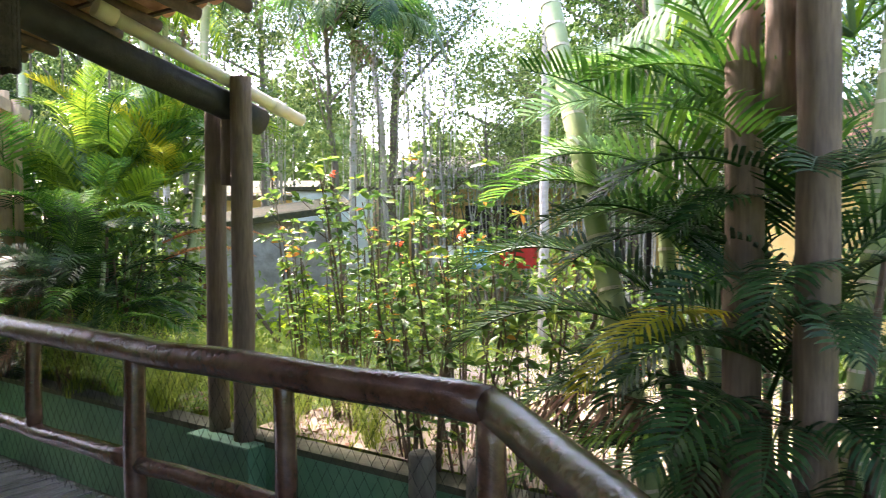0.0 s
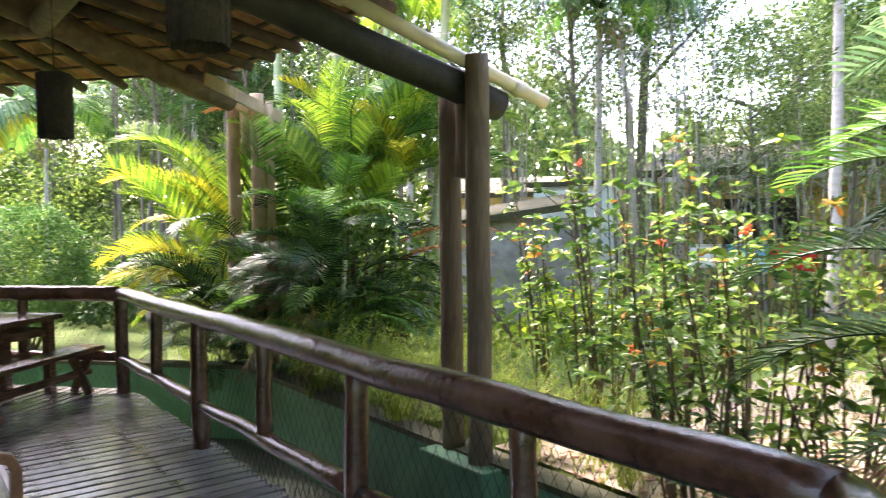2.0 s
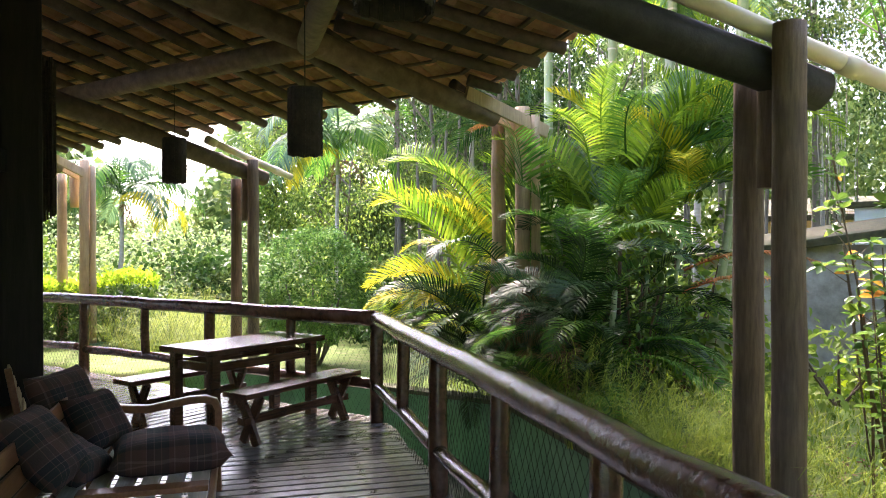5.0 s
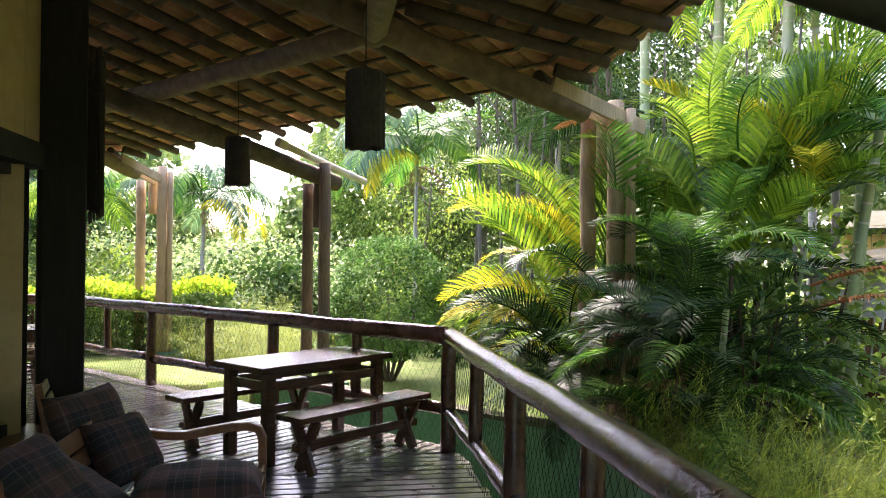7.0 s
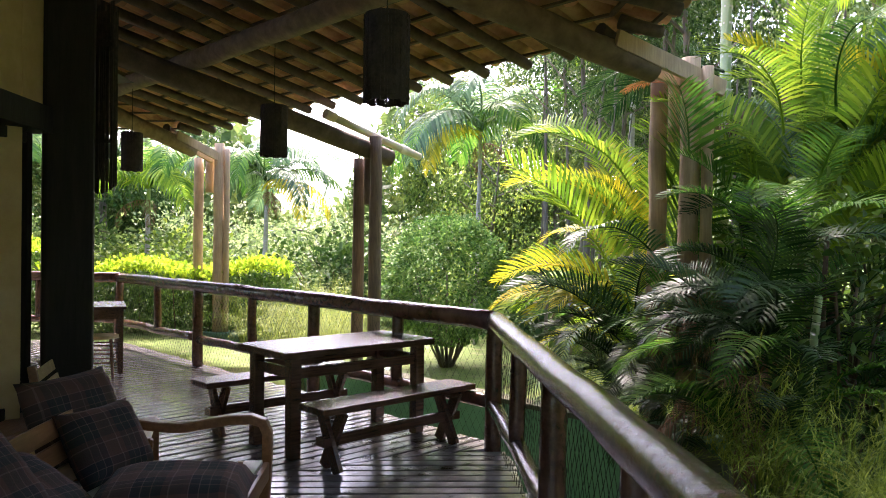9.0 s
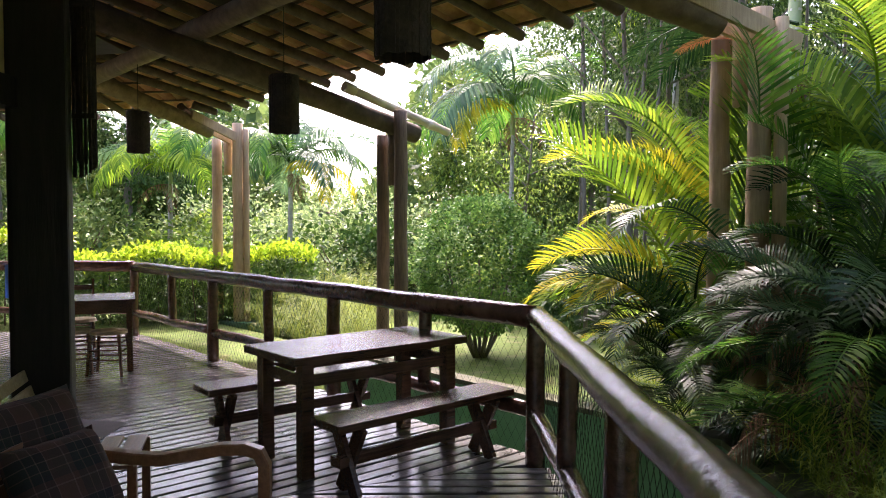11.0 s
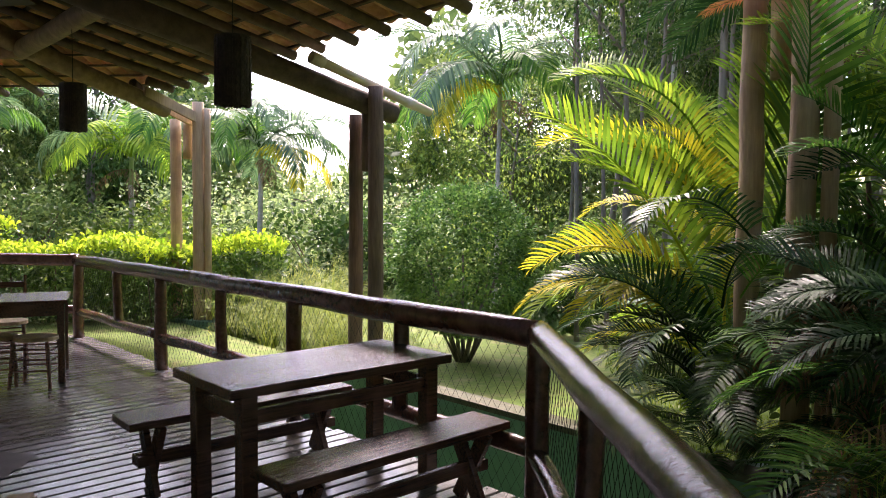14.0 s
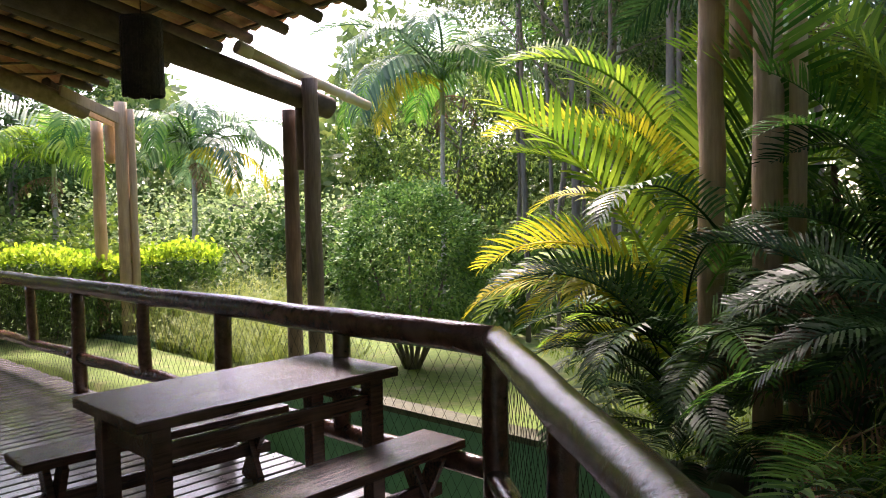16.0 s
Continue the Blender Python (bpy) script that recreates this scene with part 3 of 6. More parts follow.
post_pair(K1, BD, 1.92, 3.1, 3.16, POST_PALE, "pair of pale brown round posts among palm fronds", r=0.085, gap=(-0.50, -0.02), third=0.17)
post_pair(K2, DD, 2.05, 2.98, 3.18, POST_PALE, "pair of pale brown round posts with a spacer block", r=0.088, gap=(-0.43, 0.08), third=0.135)
# pale posts in the darker POST: their shade is put into the colour
post_pair(K0, ED, 1.75, 2.80, 3.06, POST, "pair of pale brown round posts among palm fronds", r=0.10, gap=(-0.13, 0.30))

for p, d, z, sl, s0, s1 in ((AM, AD, 2.94, 0.265, 0.35, 2.15), (CM, CD, 3.06, 0.21, 0.95, 2.45)):
    t = Vector((d.y, -d.x, 0))
    g = empty("gutter_pipe", Matrix.Translation(p), "cream plastic drain pipe along the roof beam", "pipe", "drain pipes")
    a, b = d * s0 + t * 0.10 + Z3 * (z - sl * s0 + 0.20), d * s1 + t * 0.10 + Z3 * (z - sl * s1 + 0.14)
    part("pipe", log(a, b, 0.05, 0.05, seg=18, rings=3, wob=0.0, dome=0.0), PIPE, g, smooth=True)
    f = (b - a).normalized()
    part("coupling", log(b - f * 0.34, b - f * 0.22, 0.058, 0.058, seg=18, rings=2, wob=0.0, dome=0.05), PIPE, g, smooth=True)
    part("coupling", log(a - f * 0.02, a + f * 0.12, 0.062, 0.062, seg=18, rings=2, wob=0.0, dome=0.05), PIPE, g, smooth=True)

roof = tagged(new("roof"), "low clay tile roof on log rafters over the veranda", "roof", kind="structure")


def edge(side, o):
    """Where a side of the roof starts and ends at distance o."""
    return -o * TAN, length(side) + o * TAN


for side in range(4):
    s0, s1 = edge(side, -0.65)
    if side in (1, 2):
        pz = roof_z(-0.65) - 0.25
        part("purlin", log(on(side, s0 - 0.12, -0.65, pz), on(side, s1 + 0.12, -0.65, pz), 0.105, 0.10, seg=16, rings=20, wob=0.06, seed=side * 2.2, dome=0.12), BEAM, roof, smooth=True)
    elif side == 3:
        pz = roof_z(-0.65) - 0.25
        part("purlin", log(on(side, s0 - 0.12, -0.65, pz), on(side, s1, -0.65, pz), 0.105, 0.10, seg=14, rings=12, wob=0.06, seed=8.8, dome=0.12), BEAM, roof, smooth=True)
    a, b = edge(side, EAVE_O)
    n = int((b - a) / 0.56)
    for k in range(n + 1):
        s = a + (b - a) * (k + 0.5) / (n + 1)
        o1 = EAVE_O + random.uniform(-0.03, 0.05)
        near = min(s, length(side) - s)
        o0 = -W - 0.05
        if near < -o0 * TAN:
            o0 = -(near - 0.14) / TAN if near > 0 else -(near - 0.14) / TAN
        if o0 > o1 - 0.25:
            continue
        part("rafter", log(on(side, s, o0, roof_z(o0)), on(side, s, o1, roof_z(o1) - 0.0), 0.06, 0.052, seg=10, rings=10, wob=0.12, seed=k * 1.31 + side * 7, dome=0.15), RAFTER, roof, smooth=True)
    bm = bmesh.new()
    o = EAVE_O - 0.02
    while o > -W:
        sa, sb = edge(side, o)
        m = Matrix.LocRotScale(on(side, (sa + sb) / 2, o, roof_z(o) + 0.085), Euler((0, 0, math.atan2(SIDES[side][2].y, SIDES[side][2].x))), None)
        add_box(bm, sb - sa, 0.045, 0.022, m)
        o -= 0.335
    part("batten", bm, RAFTER, roof, "thin battens under the tiles")

tile_rows = []
for side in range(4):
    o = EAVE_O + 0.10
    row = 0
    while o > -W + 0.05:
        sa, sb = edge(side, o - 0.2)
        n = int((sb - sa) / 0.205)
        for k in range(n):
            s = sa + (sb - sa) * (k + 0.5) / n
            tile_rows.append((side, s, o, 0))
            tile_rows.append((side, s + (sb - sa) / n / 2, o, 1))
        o -= 0.335
        row += 1


def tile_shape(cover):
    """One barrel tile: along -y up the slope, curved across x."""
    v, f = [], []
    for y, r in ((0.0, 0.098 if cover else 0.090), (0.40, 0.086 if cover else 0.100)):
        for i in range(7):
            a = math.pi * i / 6
            v.append((r * math.cos(a), y, r * 0.62 * math.sin(a) * (1 if cover else -1) + (0.035 if cover else 0.062)))
    n = len(v)
    for i in range(6):
        f.append((i, i + 1, 8 + i, 7 + i))
    v += [(x, y, z + 0.012) for x, y, z in v]
    for i in range(6):
        f.append((n + 7 + i, n + 8 + i, n + i + 1, n + i))
        f.append((i + 1, i, n + i, n + i + 1))
    return v, f


def tile_matrix(side, s, o, cover):
    d, u = SIDES[side][2], -out(SIDES[side][2])
    up = (u + Z3 * (SLOPE + 0.05)).normalized()
    nrm = d.cross(up)
    if nrm.z < 0:
        nrm = -nrm
    xa = up.cross(nrm)
    c = on(side, s + random.uniform(-.006, .006), o, roof_z(o) + 0.10 + random.uniform(0, 0.008))
    return Matrix(((xa.x, up.x, nrm.x, c.x), (xa.y, up.y, nrm.y, c.y), (xa.z, up.z, nrm.z, c.z), (0, 0, 0, 1)))


TILE_MESH = []
for cov in (0, 1):
    me = bpy.data.meshes.new("tile")
    tv, tf = tile_shape(cov)
    me.from_pydata(tv, [], tf)
    me.materials.append(TILE)
    me.polygons.foreach_set("use_smooth", [True] * len(me.polygons))
    TILE_MESH.append(me)


# ---- furniture on the deck ----
def picnic_table(x, y, deg):
    th = empty("dining_table", Matrix.LocRotScale((x, y, 0), Euler((0, 0, radians(deg))), None), "dark-stained solid wood table between two benches", "table")
    bm = box(1.40, 0.68, 0.052, Matrix.Translation((0, 0, 0.745)), 0.008)
    part("tabletop", bm, TABLEWOOD, th)
    for sx in (-1, 1):
        for sy in (-1, 1):
            part("leg", box(0.085, 0.085, 0.72, Matrix.Translation((sx * 0.58, sy * 0.26, 0.36)), 0.008), TABLEWOOD, th)
    for sy in (-1, 1):
        part("side_rail", box(1.08, 0.035, 0.075, Matrix.Translation((0, sy * 0.26, 0.605)), 0.005), TABLEWOOD, th)
    for sx in (-1, 1):
        part("end_rail", box(0.035, 0.44, 0.075, Matrix.Translation((sx * 0.58, 0, 0.605)), 0.005), TABLEWOOD, th)
    return th


def bench(x, y, deg):
    th = empty("bench", Matrix.LocRotScale((x, y, 0), Euler((0, 0, radians(deg))), None), "dark-stained wooden bench with crossed legs beside the table", "bench", "benches at the table")
    part("seat", box(1.44, 0.29, 0.045, Matrix.Translation((0, 0, 0.432)), 0.007), TABLEWOOD, th)
    for sx in (-1, 1):
        for sgn in (-1, 1):
            a = Matrix.LocRotScale((sx * 0.55 + sgn * 0.018, 0, 0.205), Euler((sgn * radians(27), 0, 0)), None)
            bm = box(0.036, 0.085, 0.455, a, 0.005)
            part("leg", bm, TABLEWOOD, th)
        part("foot_block", box(0.07, 0.10, 0.06, Matrix.Translation((sx * 0.61, 0, 0.205)), 0.005), TABLEWOOD, th)
    part("stretcher", box(1.26, 0.034, 0.075, Matrix.Translation((0, 0, 0.205)), 0.005), TABLEWOOD, th)
    return th


picnic_table(-6.88, 4.245, 112.8)
bench(-6.30, 4.52, 114.5)
bench(-7.42, 3.86, 112.0)


def square_table(x, y, deg):
    th = empty("side_table", Matrix.LocRotScale((x, y, 0), Euler((0, 0, radians(deg))), None), "dark wooden square table by the railing", "table")
    part("tabletop", box(0.80, 0.80, 0.035, Matrix.Translation((0, 0, 0.755)), 0.006), TABLEWOOD, th)
    for sx in (-1, 1):
        for sy in (-1, 1):
            part("leg", box(0.06, 0.06, 0.74, Matrix.Translation((sx * 0.33, sy * 0.34, 0.37)), 0.006), TABLEWOOD, th)
        part("apron", box(0.025, 0.62, 0.11, Matrix.Translation((sx * 0.33, 0, 0.68))), TABLEWOOD, th)
    for sy in (-1, 1):
        part("apron", box(0.60, 0.025, 0.11, Matrix.Translation((0, sy * 0.34, 0.68))), TABLEWOOD, th)


def chair(x, y, deg, back=True, label="dark wooden chair with a pale straw seat", name="chair"):
    th = empty(name, Matrix.LocRotScale((x, y, 0), Euler((0, 0, radians(deg))), None), label, "chair" if back else "stool", "seats round the small table")
    bm = bmesh.new()
    bmesh.ops.create_cone(bm, segments=22, radius1=0.19, radius2=0.185, depth=0.035, cap_ends=True, matrix=Matrix.Translation((0, 0, 0.435)) @ Matrix.Diagonal((1, 0.95, 1, 1)))
    part("seat", bm, STRAW, th)
    for sx in (-1, 1):
        for sy in (-1, 1):
            if back and sy < 0:
                part("back_post", log((sx * 0.155, -0.16, 0.45), (sx * 0.165, -0.23, 0.90), 0.019, 0.016, seg=8, rings=4, wob=0.03), TABLEWOOD, th)
            part("leg", log((sx * 0.17, sy * 0.175, 0), (sx * 0.14, sy * 0.14, 0.42), 0.016, 0.019, seg=8, rings=3, wob=0.02), TABLEWOOD, th)
    for z in (0.14, 0.24, 0.33):
        e = 0.17 - 0.07 * z
        for sx in (-1, 1):
            part("rung", log((sx * e, -e, z), (sx * e, e, z), 0.009, 0.009, seg=6, rings=2, wob=0), TABLEWOOD, th)
        for sy in (-1, 1):
            part("rung", log((-e, sy * e, z + 0.02), (e, sy * e, z + 0.02), 0.009, 0.009, seg=6, rings=2, wob=0), TABLEWOOD, th)
    if back:
        for z in (0.62, 0.80):
            part("back_slat", box(0.32, 0.016, 0.06, Matrix.Translation((0, -0.185 - (z - 0.45) * 0.15, z)), 0.004), TABLEWOOD, th)


square_table(-10.68, 2.08, 5)
chair(-10.45, 1.89, 100, False, "round straw stool with dark turned legs", "stool")
chair(-10.32, 2.25, 80, False, "round straw stool with dark turned legs", "stool")
chair(-11.45, 1.80, -80, True)


# slatted settee against the house, with loose cushions
def settee():
    s_mid = L1s - 2.82
    th = empty("settee", Matrix.LocRotScale(on(1, s_mid, -1.72), Euler((0, 0, win_rot)), None), "honey-coloured wooden settee with worn pale slats", "settee")
    # local x runs along the seat, +y points to the house
    for k in range(6):
        part("seat_slat", box(2.16, 0.092, 0.022, Matrix.Translation((0, -0.27 + k * 0.125, 0.405)), 0.004), SLATWOOD, th)
    part("front_rail", box(2.2, 0.03, 0.09, Matrix.Translation((0, -0.335, 0.36)), 0.006), SEATWOOD, th)
    part("rear_rail", box(2.2, 0.03, 0.09, Matrix.Translation((0, 0.43, 0.36)), 0.006), SEATWOOD, th)
    part("cross_board", box(0.10, 0.62, 0.03, Matrix.Translation((-0.18, -0.01, 0.43)), 0.006), SEATWOOD, th)
    for k in range(3):
        part("back_slat", box(2.16, 0.02, 0.09, Matrix.LocRotScale((0, 0.50 + k * 0.02, 0.47 + k * 0.11), Euler((radians(-12), 0, 0)), None), 0.004), SEATWOOD, th)
    for sx in (-1, 1):
        x = sx * 1.11
        # bent arm: front leg, curved shoulder, wavy rest running back
        path = [(-0.33, 0.0), (-0.325, 0.22), (-0.335, 0.45), (-0.335, 0.55), (-0.31, 0.605), (-0.25, 0.625), (-0.15, 0.622), (-0.02, 0.600), (0.10, 0.578), (0.22, 0.585), (0.34, 0.60), (0.46, 0.62)]
        bm = bmesh.new()
        rows = []
        for i, (y, z) in enumerate(path):
            a = path[max(0, i - 1)]
            b = path[min(len(path) - 1, i + 1)]
            t = Vector((0, b[0] - a[0], b[1] - a[1])).normalized()
            nrm = Vector((0, -t.z, t.y))
            w, h = 0.030, 0.024
            c = Vector((x, y, z))
            rows.append([bm.verts.new(c + Vector((p, 0, 0)) + nrm * qq) for p, qq in ((-w, -h), (-w * 1.0, h * 0.7), (-w * 0.8, h), (w * 0.8, h), (w, h * 0.7), (w, -h))])
        for a, b in zip(rows, rows[1:]):
            for i in range(6):
                bm.faces.new((a[i], a[(i + 1) % 6], b[(i + 1) % 6], b[i]))
        bm.faces.new(rows[0][::-1])
        bm.faces.new(rows[-1])
        bmesh.ops.recalc_face_normals(bm, faces=bm.faces[:])
        part("armrest", bm, SEATWOOD, th)
        part("rear_leg", box(0.05, 0.05, 0.76, Matrix.LocRotScale((x, 0.49, 0.37), Euler((radians(-6), 0, 0)), None), 0.006), SEATWOOD, th)
        part("side_rail", box(0.03, 0.78, 0.08, Matrix.Translation((x, 0.06, 0.36)), 0.006), SEATWOOD, th)
    return th


SETTEE = settee()


def cushion(x, y, z, w, d, h, rot, label):
    """A stuffed pillow with pinched corners; local to the settee."""
    bm = bmesh.new()
    n = 12
    tops = []
    for sgn in (1, -1):
        g = []
        for i in range(n + 1):
            row = []
            for j in range(n + 1):
                u, v = 2 * i / n - 1, 2 * j / n - 1
                e = max(0.0, (1 - u ** 4)) ** 0.5 * max(0.0, (1 - v ** 4)) ** 0.5
                pinch = 1 - 0.10 * (1 - v * v) * abs(u) ** 3 * 0.7
                pinch2 = 1 - 0.10 * (1 - u * u) * abs(v) ** 3 * 0.7
                wr = 0.012 * noise.noise((u * 3 + w, v * 3 + d, sgn * 2 + x))
                row.append(bm.verts.new((u * w / 2 * pinch, v * d / 2 * pinch2, sgn * (e * h / 2 + 0.004) + wr * e)))
            g.append(row)
        tops.append(g)
        for i in range(n):
            for j in range(n):
                f = (g[i][j], g[i + 1][j], g[i + 1][j + 1], g[i][j + 1])
                bm.faces.new(f if sgn > 0 else f[::-1])
    bmesh.ops.remove_doubles(bm, verts=bm.verts[:], dist=0.0095)
    ob = part("cushion", bm, PLAID, smooth=True)
    ob.matrix_world = SETTEE.matrix_world @ Matrix.LocRotScale((x, y, z), Euler([radians(a) for a in rot]), None)
    return tagged(ob, label, "cushion", "plaid cushions on the settee")


cushion(0.30, -0.10, 0.50, 0.50, 0.64, 0.20, (0, 0, 6), "plump plaid cushion lying on the slats")
cushion(0.12, 0.42, 0.56, 0.46, 0.46, 0.17, (28, 8, -10), "plump plaid cushion propped beside another")
cushion(0.93, 0.56, 0.65, 0.56, 0.50, 0.17, (66, 0, -20), "dark plaid cushion standing against the armrest")
cushion(0.78, 0.36, 0.59, 0.44, 0.38, 0.15, (58, 0, -24), "small dark plaid cushion leaning on another")
cushion(-0.10, 0.46, 0.66, 0.44, 0.46, 0.16, (48, 0, -12), "dark plaid cushion propped against the backrest")


# second wooden seat by the window: only its backrest shows
def lounge_chair(p, rz):
    th = empty("lounge_chair", Matrix.LocRotScale(p, Euler((0, 0, rz)), None), "light wooden lounge chair with curved backrest by the window", "chair")
    for k in range(4):
        part("back_slat", box(0.56, 0.018, 0.065, Matrix.LocRotScale((0, 0.28 + k * 0.03, 0.50 + k * 0.085), Euler((radians(-16), 0, 0)), None), 0.005), STRAW, th)
    for k in range(4):
        part("seat_slat", box(0.56, 0.10, 0.02, Matrix.Translation((0, -0.2 + k * 0.125, 0.38)), 0.004), SEATWOOD, th)
    for sx in (-1, 1):
        part("rear_leg", box(0.04, 0.045, 0.84, Matrix.LocRotScale((sx * 0.29, 0.30, 0.42), Euler((radians(-10), 0, 0)), None), 0.006), SEATWOOD, th)
        part("front_leg", box(0.04, 0.045, 0.38, Matrix.Translation((sx * 0.26, -0.24, 0.19)), 0.006), SEATWOOD, th)


lounge_chair(on(1, L1s - 1.0, -2.46), win_rot + radians(14))


# woven lanterns on cords under the purlins
def lantern(x, y, zb, r, h, ztop):
    th = empty("lantern", Matrix.Translation((x, y, zb)), "dark woven cane cylinder lantern hanging on a cord", "lantern", "hanging woven lanterns")
    bm = bmesh.new()
    n = 44
    for i in range(n):
        a = 2 * math.pi * i / n
        rr = r * (1 + 0.02 * math.sin(i * 2.4))
        add_box(bm, r * 0.05, r * 2 * math.pi / n * 0.93, h * (1 + 0.02 * math.sin(i * 5.1)), Matrix.LocRotScale((rr * math.cos(a), rr * math.sin(a), h / 2), Euler((0, 0, a)), None))
    part("slats", bm, LANTERN, th)
    for k in range(9):
        bm = bmesh.new()
        z = h * (k + 0.5) / 9
        ring = []
        for i in range(n):
            a = 2 * math.pi * i / n
            rr = r * (1.03 + (0.03 if i % 2 else -0.0))
            ring.append([bm.verts.new((rr * math.cos(a), rr * math.sin(a), z + dz)) for dz in (-0.006, 0.006)])
        for i in range(n):
            p, pn = ring[i], ring[(i + 1) % n]
            bm.faces.new((p[0], pn[0], pn[1], p[1]))
        part("weave", bm, LANTERN, th)
    bm = bmesh.new()
    bmesh.ops.create_cone(bm, segments=24, radius1=r * 0.98, radius2=r * 0.98, depth=0.012, cap_ends=True, matrix=Matrix.Translation((0, 0, h)))
    part("lid", bm, LANTERN, th)
    if ztop > zb + h + 0.02:
        part("cord", log((0, 0, h), (0, 0, ztop - zb), 0.004, 0.004, seg=6, rings=2, wob=0), CORD, th)


PZ = roof_z(-0.65) - 0.25 - 0.09
lantern(-4.91, 4.05, 2.29, 0.118, 0.46, PZ)
lantern(-8.06, 3.86, 2.32, 0.118, 0.46, PZ)
lantern(-10.80, 2.53, 2.36, 0.118, 0.45, PZ)
lantern(-1.90, 3.13, 2.35, 0.118, 0.46, PZ)

# rolled bamboo blind hung beside the pillar
blind = empty("bamboo_blind", Matrix.LocRotScale((-6.64, 2.53, 1.86), Euler((0, 0, radians(70))), None), "dark bamboo stick blind hanging beside the pillar", "blind")
for k in range(22):
    hgt = 1.25 + 0.05 * math.sin(k * 2.7)
    part("stick", log((-0.099 + k * 0.0095, 0.012 * math.sin(k * 1.9), 0.05 * math.sin(k * 3.3) + 0.04), (-0.099 + k * 0.0095, 0.012 * math.sin(k * 1.9), hgt), 0.0085, 0.0085, seg=6, rings=4, wob=0.05, seed=k), LANTERN, blind)
part("binding", box(0.21, 0.035, 0.03, Matrix.Translation((0, 0, 0.35))), LANTERN, blind)
part("binding", box(0.21, 0.035, 0.03, Matrix.Translation((0, 0, 1.0))), LANTERN, blind)

# blue cloth over the far railing
bm = bmesh.new()
rows = []
for i in range(9):
    row = []
    for j in range(13):
        f = j / 12
        z = (RAIL_Z + 0.088) - (0.55 * (f - 0.5) * 2 if f > 0.5 else 0.30 * (0.5 - f) * 2)
        oo = 0.088 if f > 0.55 else (-0.088 if f < 0.45 else 0.0)
        p = on(3, 1.42 + i * 0.06, -oo + 0.012 * math.sin(i * 1.4 + j * 0.3), z)
        row.append(bm.verts.new(p))
    rows.append(row)
for a, b in zip(rows, rows[1:]):
    for j in range(12):
        bm.faces.new((a[j], a[j + 1], b[j + 1], b[j]))
bmesh.ops.solidify(bm, geom=bm.faces[:], thickness=0.006)
tagged(part("towel", bm, CLOTH_BLUE, smooth=True), "faded blue cloth hung over the railing", "towel")


# ---- plants ----
rng = np.random.default_rng(7)


def quads_mesh(name, quads, mat, parent=None, label="", smooth=False):
    """A mesh from an array of leaves: (n, 4, 3) flat ones, or (n, 6, 3) folded along the midrib."""
    quads = np.asarray(quads, dtype=np.float32)
    n, k = quads.shape[:2]
    me = bpy.data.meshes.new(name)
    me.vertices.add(k * n)
    me.vertices.foreach_set("co", quads.reshape(-1))
    if k == 4:
        loops = np.arange(4 * n, dtype=np.int32)
    else:
        loops = (np.arange(n, dtype=np.int32)[:, None] * 6 + np.array([0, 1, 2, 3, 0, 3, 4, 5], dtype=np.int32)).reshape(-1)
    me.loops.add(len(loops))
    me.loops.foreach_set("vertex_index", loops)
    me.polygons.add(len(loops) // 4)
    me.polygons.foreach_set("loop_start", np.arange(0, len(loops), 4, dtype=np.int32))
    me.update(calc_edges=True)
    me.materials.append(mat)
    ob = new(name, me)
    if parent is not None:
        ob.parent = parent
    if label:
        tagged(ob, label)
    return ob


def unitv(v):
    return v / np.maximum(np.linalg.norm(v, axis=-1, keepdims=True), 1e-6)


def leaves(pos, size, aspect=0.42, out_dir=None, droop=0.2, spread=1.0):
    """Leaf quads at the points pos, turned outwards and at random."""
    n = len(pos)
    d = rng.normal(size=(n, 3)) * spread
    if out_dir is not None:
        d = d * 0.75 + out_dir
    d[:, 2] -= droop
    d = unitv(d)
    side = unitv(np.cross(d, rng.normal(size=(n, 3)) * 0.6 + np.array([0, 0, 1.0])))
    nr = np.cross(side, d)
    L = size * rng.uniform(0.65, 1.3, size=(n, 1))
    w = L * aspect * 0.5
    a = pos
    b = pos + d * L * 0.45 + side * w - nr * w * 0.15
    c = pos + d * L - np.array([0, 0, 1.0]) * L * 0.12
    e = pos + d * L * 0.45 - side * w - nr * w * 0.15
    return np.stack([a, b, c, e], axis=1)


def broad_leaves(pos, size, aspect=0.45, out_dir=None, droop=0.2, spread=0.7):
    """Pointed oval leaves with a fold along the midrib."""
    n = len(pos)
    d = rng.normal(size=(n, 3)) * spread
    if out_dir is not None:
        d = d * 0.7 + out_dir
    d[:, 2] -= droop
    d = unitv(d)
    side = unitv(np.cross(d, rng.normal(size=(n, 3)) * 0.5 + np.array([0, 0, 1.0])))
    nr = np.cross(side, d)
    nr *= np.sign(nr[:, 2:] + 1e-6)
    L = size * rng.uniform(0.6, 1.25, size=(n, 1))
    w = L * aspect * 0.5
    mid = pos + d * L * 0.4
    far = pos + d * L * 0.72 - np.array([0, 0, 0.06]) * L
    tip = pos + d * L - np.array([0, 0, 0.18]) * L
    return np.stack([pos, mid + side * w * 0.85 + nr * w * 0.3, far + side * w * 0.85 + nr * w * 0.25, tip, far - side * w * 0.85 + nr * w * 0.25, mid - side * w * 0.85 + nr * w * 0.3], axis=1)


